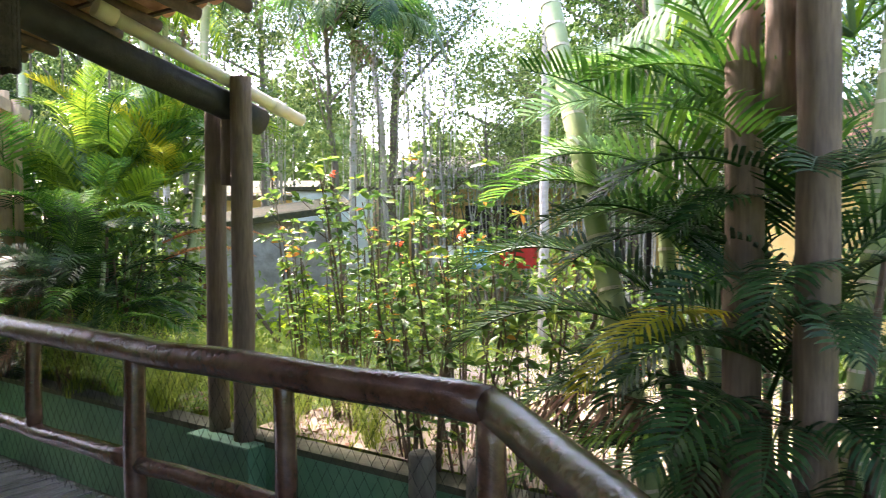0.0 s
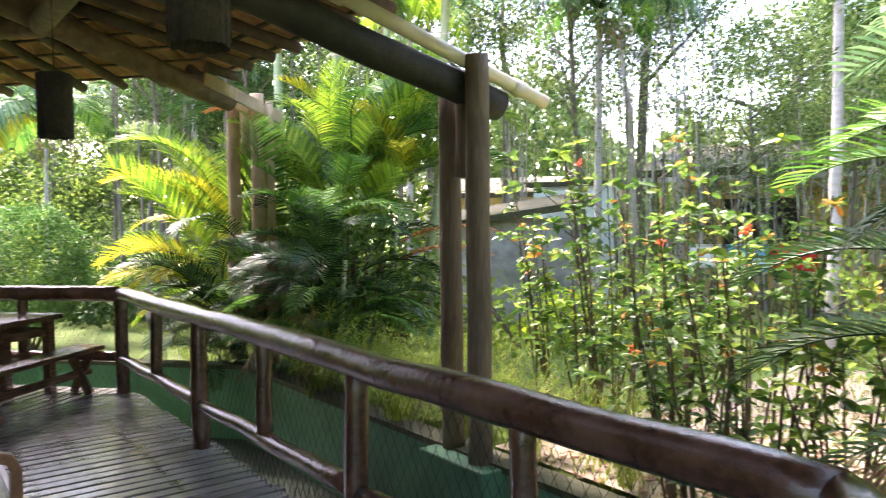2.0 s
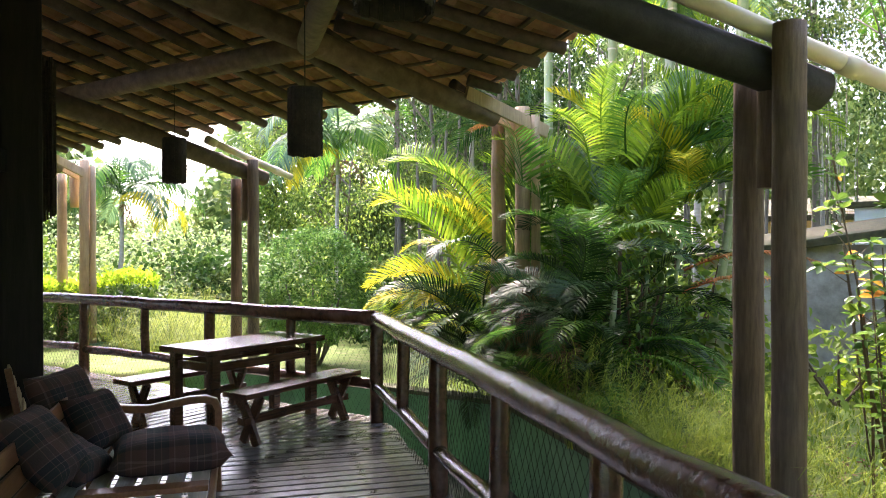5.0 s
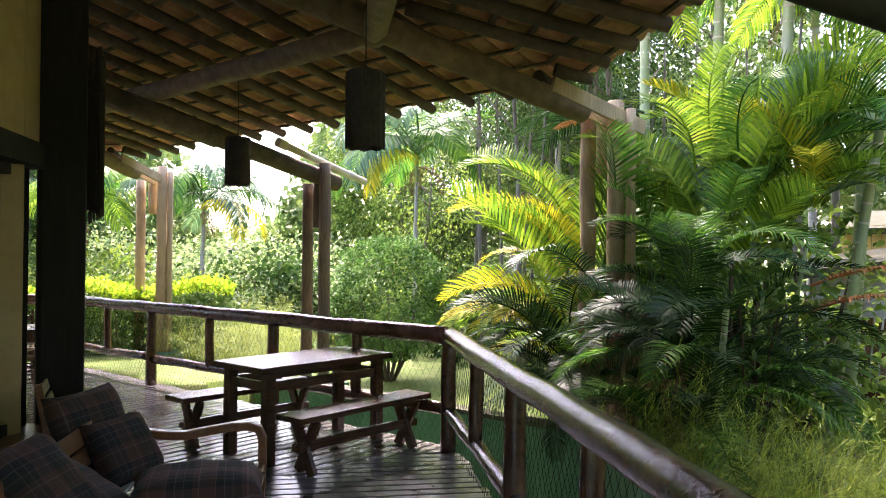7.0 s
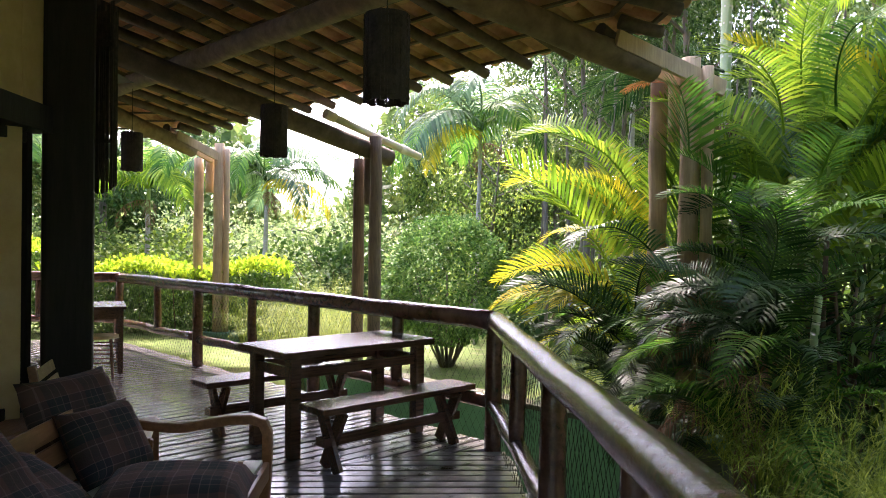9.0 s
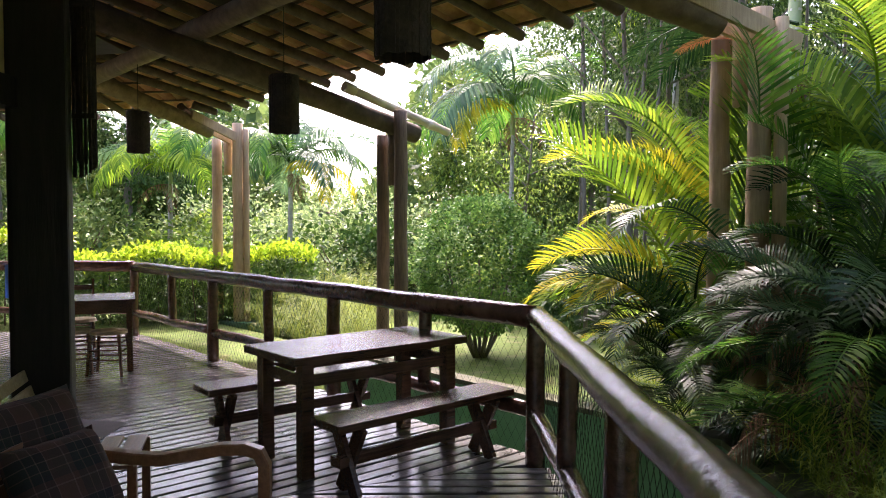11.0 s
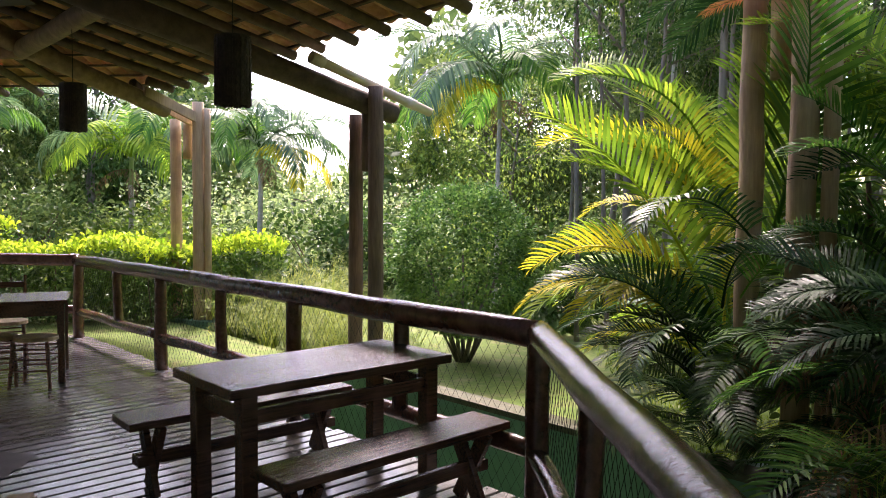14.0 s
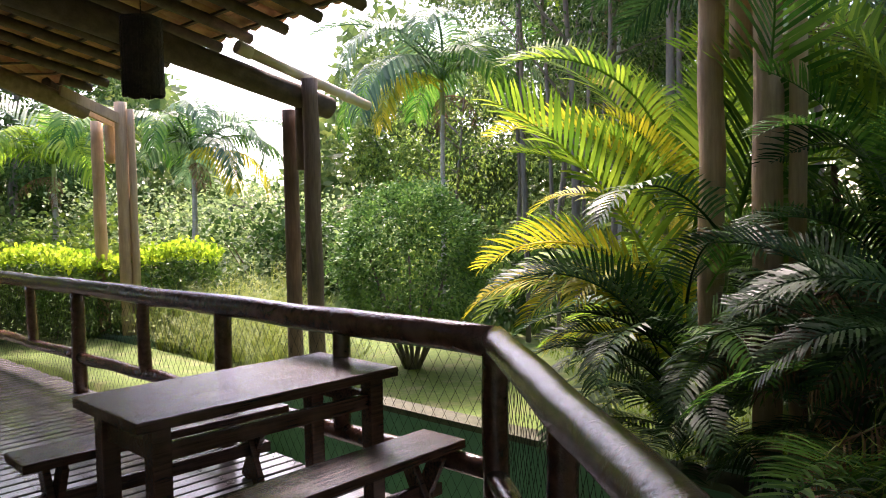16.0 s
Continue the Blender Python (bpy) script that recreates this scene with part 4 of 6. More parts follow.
def clump_points(n, clumps, centre, radii, shell=0.55, flat_low=False):
    """Points gathered into clumps within an ellipsoid, thicker near its skin."""
    c = unitv(rng.normal(size=(clumps, 3))) * rng.uniform(shell, 1.0, size=(clumps, 1))
    if flat_low:
        c[:, 2] = np.abs(c[:, 2]) * 1.0 - 0.25
    k = rng.integers(0, clumps, size=n)
    p = c[k] + rng.normal(size=(n, 3)) * (0.55 / clumps ** (1 / 3))
    return np.asarray(centre) + p * np.asarray(radii), unitv(p)


def tree(x, y, h, crown_r, crown_h, n, leaf, mat, lean=(0.0, 0.0), trunk_r=0.12, bark=None, clumps=26, label="", bare=0.45, name="tree", z0=None):
    z0 = ground_z(x, y) if z0 is None else z0
    th = empty(name, Matrix.Translation((x, y, z0)), label or "tall garden tree with slender trunk and loose green crown", "tree", "trees behind the garden")
    top = Vector((lean[0], lean[1], h))
    bm = bmesh.new()
    add_log(bm, (0, 0, -0.1), top * 0.92, trunk_r, trunk_r * 0.35, seg=9, rings=9, wob=0.8 if trunk_r < 0.1 else 0.5, seed=x + y)
    rnd = random.Random(int(abs(x * 31 + y * 17)))
    for k in range(8):
        f = bare + (0.9 - bare) * k / 8
        a = rnd.uniform(0, 6.28)
        e = top * f + Vector((math.cos(a) * crown_r * 0.75, math.sin(a) * crown_r * 0.75, crown_h * rnd.uniform(0.1, 0.4)))
        add_log(bm, top * f, e, trunk_r * 0.38, trunk_r * 0.12, seg=6, rings=5, wob=0.6, seed=k)
    part("trunk", bm, bark or BARK, th, smooth=True)
    c = (top.x, top.y, h - crown_h * 0.35)
    c0 = unitv(rng.normal(size=(clumps, 3))) * rng.uniform(0.25, 1.0, size=(clumps, 1)) ** 0.6
    k = rng.integers(0, clumps, size=n)
    p = c0[k] * np.array([crown_r, crown_r, crown_h * 0.65]) + rng.normal(size=(n, 3)) * np.array([1.0, 1.0, 0.62]) * (0.42 * rng.uniform(0.5, 1.2, size=(clumps, 1)) * (crown_r / 2.4) ** 0.5)[k]
    quads_mesh("crown", leaves(p + np.array(c), leaf, 0.5, unitv(p) * 0.5, 0.35), mat, th)
    return th


# palm fronds: a few shapes shared by all palms
def frond_mesh(name, L, arch, pairs, leaf, mat, droop=0.35, vee=0.5, seed=1, thick=0.011, ragged=0.0, wide=0.014):
    """A feather leaf that leaves the origin along +x and bends down."""
    r = random.Random(seed)
    v, f = [], []
    pts = []
    p = Vector((0, 0, 0))
    steps = 26
    bend = r.uniform(-0.25, 0.25)
    for i in range(steps + 1):
        pts.append(p.copy())
        t = i / steps
        ang = radians(arch[0] + (arch[1] - arch[0]) * t ** 1.25)
        p = p + Vector((math.cos(ang), bend * t * 0.5, math.sin(ang))) * (L / steps)
    for i, c in enumerate(pts):
        t = i / steps
        rad = thick * (1 - 0.85 * t)
        for k in range(4):
            an = math.pi / 2 * k
            v.append((c.x, c.y + rad * math.cos(an), c.z + rad * math.sin(an)))
    for i in range(steps):
        for k in range(4):
            f.append((i * 4 + k, i * 4 + (k + 1) % 4, (i + 1) * 4 + (k + 1) % 4, (i + 1) * 4 + k))
    for i in range(pairs):
        t = 0.12 + 0.87 * i / (pairs - 1)
        q = t * steps
        j = min(steps - 1, int(q))
        c = pts[j].lerp(pts[j + 1], q - j)
        tan = (pts[j + 1] - pts[j]).normalized()
        env = math.sin(math.pi * min(1, 0.16 + 0.84 * t) ** 0.9) ** 0.6
        up = tan.cross(Vector((0, -1, 0)))
        if up.z < 0 and abs(tan.z) < 0.95:
            up = -up
        for sgn in (1, -1):
            if ragged and r.random() < ragged:
                continue
            ll = leaf * (0.30 + 0.70 * env) * r.uniform(0.88, 1.08)
            d = (Vector((0, sgn, 0)) * 0.85 + tan * (0.34 + 0.6 * t + r.uniform(-0.06, 0.06)) + up * vee * r.uniform(0.7, 1.25)).normalized()
            w = wide * (0.55 + 0.45 * env)
            wv = (tan - d * tan.dot(d)).normalized() * (w / 2)
            # narrow foot, full belly, drooping pointed tip
            sag = droop * r.uniform(0.7, 1.4)
            m1 = c + d * ll * 0.30
            d2 = (d - Vector((0, 0, 1)) * sag * 0.45).normalized()
            m2 = m1 + d2 * ll * 0.38
            d3 = (d - Vector((0, 0, 1)) * sag * 1.15).normalized()
            e = m2 + d3 * ll * 0.32
            b = len(v)
            v += [tuple(c - wv * 0.4), tuple(c + wv * 0.4), tuple(m1 + wv), tuple(m1 - wv), tuple(m2 + wv * 0.8), tuple(m2 - wv * 0.8), tuple(e)]
            f += [(b, b + 1, b + 2, b + 3), (b + 3, b + 2, b + 4, b + 5), (b + 5, b + 4, b + 6)]
    me = bpy.data.meshes.new(name)
    me.from_pydata([tuple(x) for x in v], [], f)
    me.materials.append(mat)
    return me


FRONDS = {}
# the dark and bright kinds carry shade and sunlight in their colour
for key, mat in (("green", PALM), ("bright", PALM_SUNLIT), ("yellow", PALM_YELLOW), ("dark", PALM_SHADED), ("blue", PALM_BLUE)):
    FRONDS[key] = [frond_mesh("frond", 1.0, (62, -28), 36, 0.25, mat, 0.35, 0.40, 1, wide=0.0175), frond_mesh("frond", 1.0, (70, 5), 38, 0.25, mat, 0.22, 0.55, 2, wide=0.0175),
                   frond_mesh("frond", 1.0, (42, -55), 34, 0.24, mat, 0.5, 0.28, 3, wide=0.018), frond_mesh("frond", 1.0, (25, -50), 32, 0.24, mat, 0.55, 0.2, 4, wide=0.0185),
                   frond_mesh("frond", 1.0, (68, -88), 40, 0.27, mat, 1.3, 0.1, 5, wide=0.0175), frond_mesh("frond", 1.0, (45, -82), 40, 0.28, mat, 1.5, 0.0, 6, wide=0.018)]
FRONDS["dry"] = [frond_mesh("frond", 1.0, (10, -85), 34, 0.28, PALM_DRY, 1.8, -0.3, 8, ragged=0.2, wide=0.016), frond_mesh("frond", 1.0, (35, -75), 32, 0.26, PALM_DRY, 2.4, -0.2, 10, ragged=0.3, wide=0.014)]
FRONDS["rust"] = [frond_mesh("frond", 1.0, (25, -25), 38, 0.22, PALM_RUST, 0.6, 0.2, 9, wide=0.02)]


def add_frond(parent, p, yaw, size, key, shape_no, tilt=0.0, roll=0.0, width=1.0):
    ob = new("frond", FRONDS[key][shape_no % len(FRONDS[key])])
    ob.parent = parent
    ob.matrix_local = Matrix.LocRotScale(p, Euler((radians(roll), radians(-tilt), radians(yaw))), (size, size * width, size))
    return ob


def cane(parent, p0, p1, r, rings=True):
    p0, p1 = Vector(p0), Vector(p1)
    part("cane", log(p0, p1, r, r * 0.8, seg=12, rings=14, wob=0.12, seed=p0.x * 3), CANE, parent, smooth=True)
    if rings:
        bm = bmesh.new()
        n = int((p1 - p0).length / 0.17)
        d = (p1 - p0).normalized()
        for k in range(1, n):
            c = p0 + (p1 - p0) * (k / n)
            rr = (r + (r * 0.8 - r) * k / n) * 1.05
            add_log(bm, c - d * 0.010, c + d * 0.010, rr, rr, seg=12, rings=1, wob=0, dome=0.0)
        part("bark_scar", bm, CANE_RING, parent, "pale ring scars")["kind"] = "stuff"


def palm_clump(x, y, label, canes, groups, seed, name="areca_palm", off=(0.0, 0.0)):
    """Clustering palm: canes (foot, head, radius) and groups of fronds (count, height range, radius of the foot ring, size range, kinds, yaw range)."""
    rnd = random.Random(seed)
    z0 = ground_z(x, y)
    th = empty(name, Matrix.Translation((x, y, z0)), label, "palm", "garden palms")
    for a, b, r in canes:
        cane(th, (a[0] + off[0], a[1] + off[1], a[2]), (b[0] + off[0], b[1] + off[1], b[2]), r)
    for cnt, zr, fr, sr, kinds, yr, shapes in groups:
        for k in range(cnt):
            yaw = yr[0] + (yr[1] - yr[0]) * (k + rnd.uniform(0.1, 0.9)) / cnt
            rad = fr * rnd.uniform(0.1, 1.0)
            z = rnd.uniform(*zr)
            p = (rad * math.cos(radians(yaw)), rad * math.sin(radians(yaw)), z)
            add_frond(th, p, yaw + rnd.uniform(-20, 20), rnd.uniform(*sr), rnd.choice(kinds), rnd.choice(shapes), rnd.uniform(-10, 12), rnd.uniform(-25, 25), rnd.uniform(0.85, 1.1))
    return th


# large clump round the corner posts; shade and sunlight sit in the frond colours
pb = palm_clump(-5.70, 7.75, "large areca palm clump, lower fronds coloured for shade, upper for sun", [((-1.05, 0.75, 0), (-1.2, 0.9, 7.5), 0.062), ((-0.75, 1.35, 0), (-0.7, 1.7, 8), 0.065), ((-0.1, 1.6, 0), (0.15, 1.9, 8), 0.065), ((0.6, 1.9, 0), (0.9, 2.3, 8), 0.07), ((0.9, 1.2, 0), (1.4, 1.3, 3.1), 0.05)],
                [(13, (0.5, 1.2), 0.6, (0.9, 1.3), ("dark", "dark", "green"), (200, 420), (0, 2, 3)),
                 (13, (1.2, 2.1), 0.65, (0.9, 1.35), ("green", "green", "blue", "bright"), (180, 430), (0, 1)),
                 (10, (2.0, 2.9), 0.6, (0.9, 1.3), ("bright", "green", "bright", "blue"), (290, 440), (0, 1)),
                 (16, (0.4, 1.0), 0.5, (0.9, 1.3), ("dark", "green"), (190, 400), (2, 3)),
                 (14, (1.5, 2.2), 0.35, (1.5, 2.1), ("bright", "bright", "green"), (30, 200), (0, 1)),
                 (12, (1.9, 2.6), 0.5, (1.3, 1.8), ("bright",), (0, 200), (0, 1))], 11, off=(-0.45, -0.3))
for p, yaw, size, key, sh, tilt in (((-0.55, 0.3, 1.5), 150, 1.8, "bright", 1, 8), ((-0.4, 0.3, 1.4), 170, 1.7, "bright", 1, 4),
                                    ((-0.4, -0.3, 0.55), 205, 1.2, "blue", 2, -5), ((-0.3, -0.3, 0.65), 235, 1.2, "blue", 2, 0), ((-0.3, -0.3, 0.6), 220, 1.1, "dark", 2, 0), ((0.35, -0.2, 0.95), 300, 1.5, "dark", 2, 10), ((0.1, -0.3, 1.15), 270, 1.3, "dark", 3, 10),
                                    ((0.8, 0.2, 1.5), 20, 1.3, "rust", 0, 0), ((0.9, 0.1, 1.3), 5, 1.2, "rust", 0, 0), ((-0.1, -0.3, 1.2), 235, 1.2, "dry", 0, 0), ((0.0, -0.35, 1.25), 260, 1.1, "dry", 0, 0), ((-0.2, -0.35, 0.8), 290, 0.9, "dry", 0, 0), ((0.05, -0.3, 0.9), 315, 1.0, "dry", 0, 0), ((-0.6, 0.5, 2.9), 150, 1.5, "dry", 0, 20), ((-0.6, 0.5, 2.7), 190, 1.3, "dry", 0, 30)):
    add_frond(pb, p, yaw, size, key, sh, tilt)
for k in range(34):
    a = random.uniform(0, 6.28)
    rr = random.uniform(0.05, 0.6)
    part("stem", log((rr * math.cos(a), rr * math.sin(a), -0.05), (rr * 1.5 * math.cos(a), rr * 1.5 * math.sin(a), random.uniform(0.8, 2.0)), 0.03, 0.015, seg=7, rings=5, wob=0.4, seed=k), FIBRE if k % 3 else CANE, pb, smooth=True)
# dark fronds here stand for the deep shade beside the railing
pd = palm_clump(-5.05, 6.85, "understorey palm with hanging dry leaves, fronds coloured for deep shade", [((0.1, 0.1, 0), (0.15, 0.2, 1.3), 0.03)],
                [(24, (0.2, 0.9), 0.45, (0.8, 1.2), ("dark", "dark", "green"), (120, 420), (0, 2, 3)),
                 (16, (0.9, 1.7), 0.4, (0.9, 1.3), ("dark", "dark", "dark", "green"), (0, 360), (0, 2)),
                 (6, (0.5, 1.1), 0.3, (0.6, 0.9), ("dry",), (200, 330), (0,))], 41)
# low fronds by the wall, again with shade in the colour
pl = palm_clump(-6.85, 6.95, "low palm with bluish drooping fronds by the wall, coloured for shade", [((0.1, 0.1, 0), (0.15, 0.2, 1.0), 0.03)],
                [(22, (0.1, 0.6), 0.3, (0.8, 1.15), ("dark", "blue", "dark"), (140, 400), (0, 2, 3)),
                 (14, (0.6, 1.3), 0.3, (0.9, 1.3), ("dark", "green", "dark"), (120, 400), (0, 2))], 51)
py = palm_clump(-7.75, 7.75, "areca palm with sunlit-coloured and yellowing fronds on thin canes", [((0.1, 0.1, 0), (0.3, 0.2, 2.2), 0.035), ((-0.1, 0.0, 0), (-0.3, 0.0, 2.0), 0.035)],
                [(18, (0.9, 2.0), 0.35, (1.2, 1.6), ("yellow", "bright", "bright"), (120, 280), (0, 1, 2)),
                 (12, (0.5, 1.3), 0.4, (1.2, 1.6), ("bright", "green", "yellow"), (120, 320), (0, 2, 3)),
                 (8, (1.5, 2.3), 0.3, (1.5, 2.0), ("bright",), (0, 360), (1, 0))], 31)
for p, yaw, size, key, sh, tilt, roll in (((-0.3, 0.15, 1.0), 262, 2.0, "bright", 1, 14, 30), ((-0.1, 0.3, 1.1), 300, 2.3, "green", 1, 20, -20), ((-0.5, 0.2, 1.1), 235, 1.5, "yellow", 0, -14, 25), ((-0.5, 0.1, 0.9), 225, 1.5, "yellow", 2, 0, -20), ((-0.6, 0.2, 0.8), 210, 1.4, "bright", 2, 6, 10),
                                          ((-0.1, 0.3, 0.7), 250, 1.2, "dark", 2, 5, 0), ((0.2, 0.2, 0.6), 300, 1.1, "dark", 2, 0, 0), ((0.3, 0.3, 1.0), 320, 1.3, "dark", 2, 6, 0), ((0.1, 0.2, 1.5), 285, 1.3, "dark", 2, 5, 10)):
    add_frond(pl, p, yaw, size, key, sh, tilt, roll)
for p, yaw, size, key, sh, tilt, roll in (((-0.75, -0.5, 3.0), 200, 0.8, "rust", 0, 4, 0), ((-0.8, -0.3, 3.1), 205, 1.5, "dark", 3, 8, 0), ((-0.75, -0.2, 3.2), 190, 1.6, "dark", 3, 0, 20)):
    add_frond(pb, p, yaw, size, key, sh, tilt, roll)
# crowns high above on the tall canes, the unseen ones filled out for shade
for hx, hy, hz in ((-1.2, 0.9, 5.2), (-0.7, 1.7, 5.6), (0.15, 1.9, 5.4), (0.9, 2.3, 5.5), (1.4, 1.3, 2.9)):
    for k in range(14 if hz > 4 else 9):
        add_frond(pb, (hx - 0.45, hy - 0.3, hz), k * 40 + random.uniform(-15, 15), random.uniform(1.9, 2.6) if hz > 4 else random.uniform(1.0, 1.4), random.choice(("bright", "bright", "green", "blue")), k, random.uniform(-15, 5))
for hx, hy, hz in ((-0.1, 1.0, 2.7), (0.6, 1.5, 2.9), (1.1, 0.8, 2.2)):
    for k in range(7):
        add_frond(pb, (hx - 0.45, hy - 0.3, hz), k * 51 + random.uniform(-15, 15), random.uniform(1.0, 1.4), random.choice(("bright", "bright", "bright", "yellow")), (0, 1)[k % 2], random.uniform(-5, 12))

# clump round the posts at the near corner, its shade put into dark fronds
pe = palm_clump(1.55, 5.15, "big areca palm with thick ringed cane and shade-coloured fronds", [((-0.64, -0.18, 0), (-2.1, 1.49, 6.0), 0.08), ((-0.3, 0.35, 0), (-0.5, 0.9, 6.0), 0.06), ((-0.55, 0.35, 0), (-0.85, 0.9, 6.0), 0.055), ((0.4, 0.2, 0), (0.9, 0.5, 6.0), 0.08)],
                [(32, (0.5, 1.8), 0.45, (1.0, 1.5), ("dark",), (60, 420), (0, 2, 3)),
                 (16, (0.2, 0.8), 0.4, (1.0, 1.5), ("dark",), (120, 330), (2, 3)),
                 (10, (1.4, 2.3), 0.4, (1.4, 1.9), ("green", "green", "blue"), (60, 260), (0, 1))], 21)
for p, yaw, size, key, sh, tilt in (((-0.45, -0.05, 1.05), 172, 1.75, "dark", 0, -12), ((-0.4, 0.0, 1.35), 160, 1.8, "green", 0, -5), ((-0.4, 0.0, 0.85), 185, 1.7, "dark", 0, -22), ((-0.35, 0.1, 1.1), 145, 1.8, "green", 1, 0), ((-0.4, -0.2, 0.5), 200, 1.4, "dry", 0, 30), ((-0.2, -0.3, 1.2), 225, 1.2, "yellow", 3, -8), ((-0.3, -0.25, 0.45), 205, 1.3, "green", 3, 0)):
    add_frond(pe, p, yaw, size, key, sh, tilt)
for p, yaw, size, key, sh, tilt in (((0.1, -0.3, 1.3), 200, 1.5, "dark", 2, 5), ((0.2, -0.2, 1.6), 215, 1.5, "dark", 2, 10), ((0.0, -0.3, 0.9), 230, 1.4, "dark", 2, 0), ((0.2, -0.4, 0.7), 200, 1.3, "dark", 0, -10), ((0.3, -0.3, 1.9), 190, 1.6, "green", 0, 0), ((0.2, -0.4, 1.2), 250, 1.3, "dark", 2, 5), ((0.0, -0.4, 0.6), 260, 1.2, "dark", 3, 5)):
    add_frond(pe, p, yaw, size, key, sh, tilt)
for hx, hy, hz in ((-2.0, 1.4, 5.6), (-0.5, 0.9, 5.6), (-0.85, 0.9, 5.4), (0.4, 0.3, 2.8)):
    for k in range(9):
        add_frond(pe, (hx, hy, hz), k * 40 + random.uniform(-15, 15), random.uniform(1.5, 2.2), random.choice(("bright", "green", "green", "blue")), k, random.uniform(-18, 5))
for k in range(18):
    a = random.uniform(0, 6.28)
    rr = random.uniform(0.05, 0.5)
    part("stem", log((rr * math.cos(a), rr * math.sin(a), -0.05), (rr * 1.6 * math.cos(a), rr * 1.6 * math.sin(a), random.uniform(0.7, 1.6)), 0.035, 0.018, seg=7, rings=5, wob=0.4, seed=k), FIBRE, pe, smooth=True)


# tall shrubs with orange young leaves in front of the soil bed
def croton(x, y, h, n, seed):
    rnd = random.Random(seed)
    th = empty("flowering_shrub", Matrix.Translation((x, y, ground_z(x, y))), "slender shrub with glossy leaves, orange tips and red flowers", "shrub", "flowering shrubs by the railing")
    bm = bmesh.new()
    tips = []
    for k in range(rnd.randint(6, 8)):
        a = rnd.uniform(0, 6.28)
        b = Vector((math.cos(a), math.sin(a), 0))
        p0 = b * rnd.uniform(0.02, 0.14) - Vector((0, 0, 0.05))
        hh = h * rnd.uniform(0.55, 1.0)
        p1 = b * rnd.uniform(0.15, 0.48) + Vector((0, 0, hh))
        add_log(bm, p0, p1, 0.009, 0.004, seg=6, rings=6, wob=1.8, seed=k + seed)
        tips.append((p0, p1))
    part("woody_base", bm, TWIG, th)
    bm = bmesh.new()
    green, pale, young = [], [], []
    for p0, p1 in tips:
        nodes = max(6, int((p1 - p0).length * 0.80 / 0.062))
        for i in range(nodes):
            f = 0.20 + 0.80 * (i + rnd.random() * 0.6) / nodes
            if rnd.random() > 0.10 + 0.62 * f:
                continue
            c = p0.lerp(p1, f)
            a0 = rnd.uniform(0, 6.28)
            if rnd.random() < 0.30:
                c2 = c + Vector((math.cos(a0), math.sin(a0), 0.75)) * rnd.uniform(0.10, 0.24)
                add_log(bm, c, c2, 0.004, 0.002, seg=5, rings=2, wob=0.5, seed=i)
                c = c2
                cnt = rnd.randint(7, 10)
            else:
                cnt = rnd.randint(3, 5)
            for m in range(cnt):
                a = a0 + m * 2.4 + rnd.uniform(-0.3, 0.3)
                row = (c.x, c.y, c.z, math.cos(a), math.sin(a), rnd.uniform(-0.1, 0.75))
                (young if f > 0.88 and rnd.random() < 0.22 else pale if rnd.random() < 0.10 + 0.25 * f else green).append(row)
    part("twig_growth", bm, TWIG, th)["kind"] = "stuff"
    for key, mat, arr, sz in (("leafage", LEAF_GLOSS, green, 0.092), ("pale_leafage", LEAF_BRIGHT, pale, 0.085), ("young_growth", LEAF_ORANGE if seed % 3 else LEAF_LIME, young, 0.07)):
        if arr:
            arr = np.array(arr)
            quads_mesh(key, broad_leaves(arr[:, :3], sz, 0.48, arr[:, 3:] * 1.0, 0.1, 0.4), mat, th)["kind"] = "stuff"
    for k in range(1 if seed % 2 == 0 else 0):
        c = rnd.choice(tips)[1]
        p = np.array(c) + rng.normal(size=(16, 3)) * 0.016
        quads_mesh("flower", leaves(p, 0.035, 0.7), FLOWER, th)


for i, (x, y, h) in enumerate(((-2.15, 6.55, 2.35), (-1.85, 6.95, 2.3), (-1.45, 6.1, 2.15), (-1.1, 6.5, 2.3), (-0.85, 5.65, 2.0), (-0.55, 5.95, 2.2), (-0.35, 5.35, 1.85), (0.0, 5.65, 1.9), (0.15, 5.25, 1.5), (-1.75, 6.35, 1.4), (-0.6, 5.35, 1.2), (0.55, 5.5, 1.5))):
    croton(x, y, h, 300, i + 1)


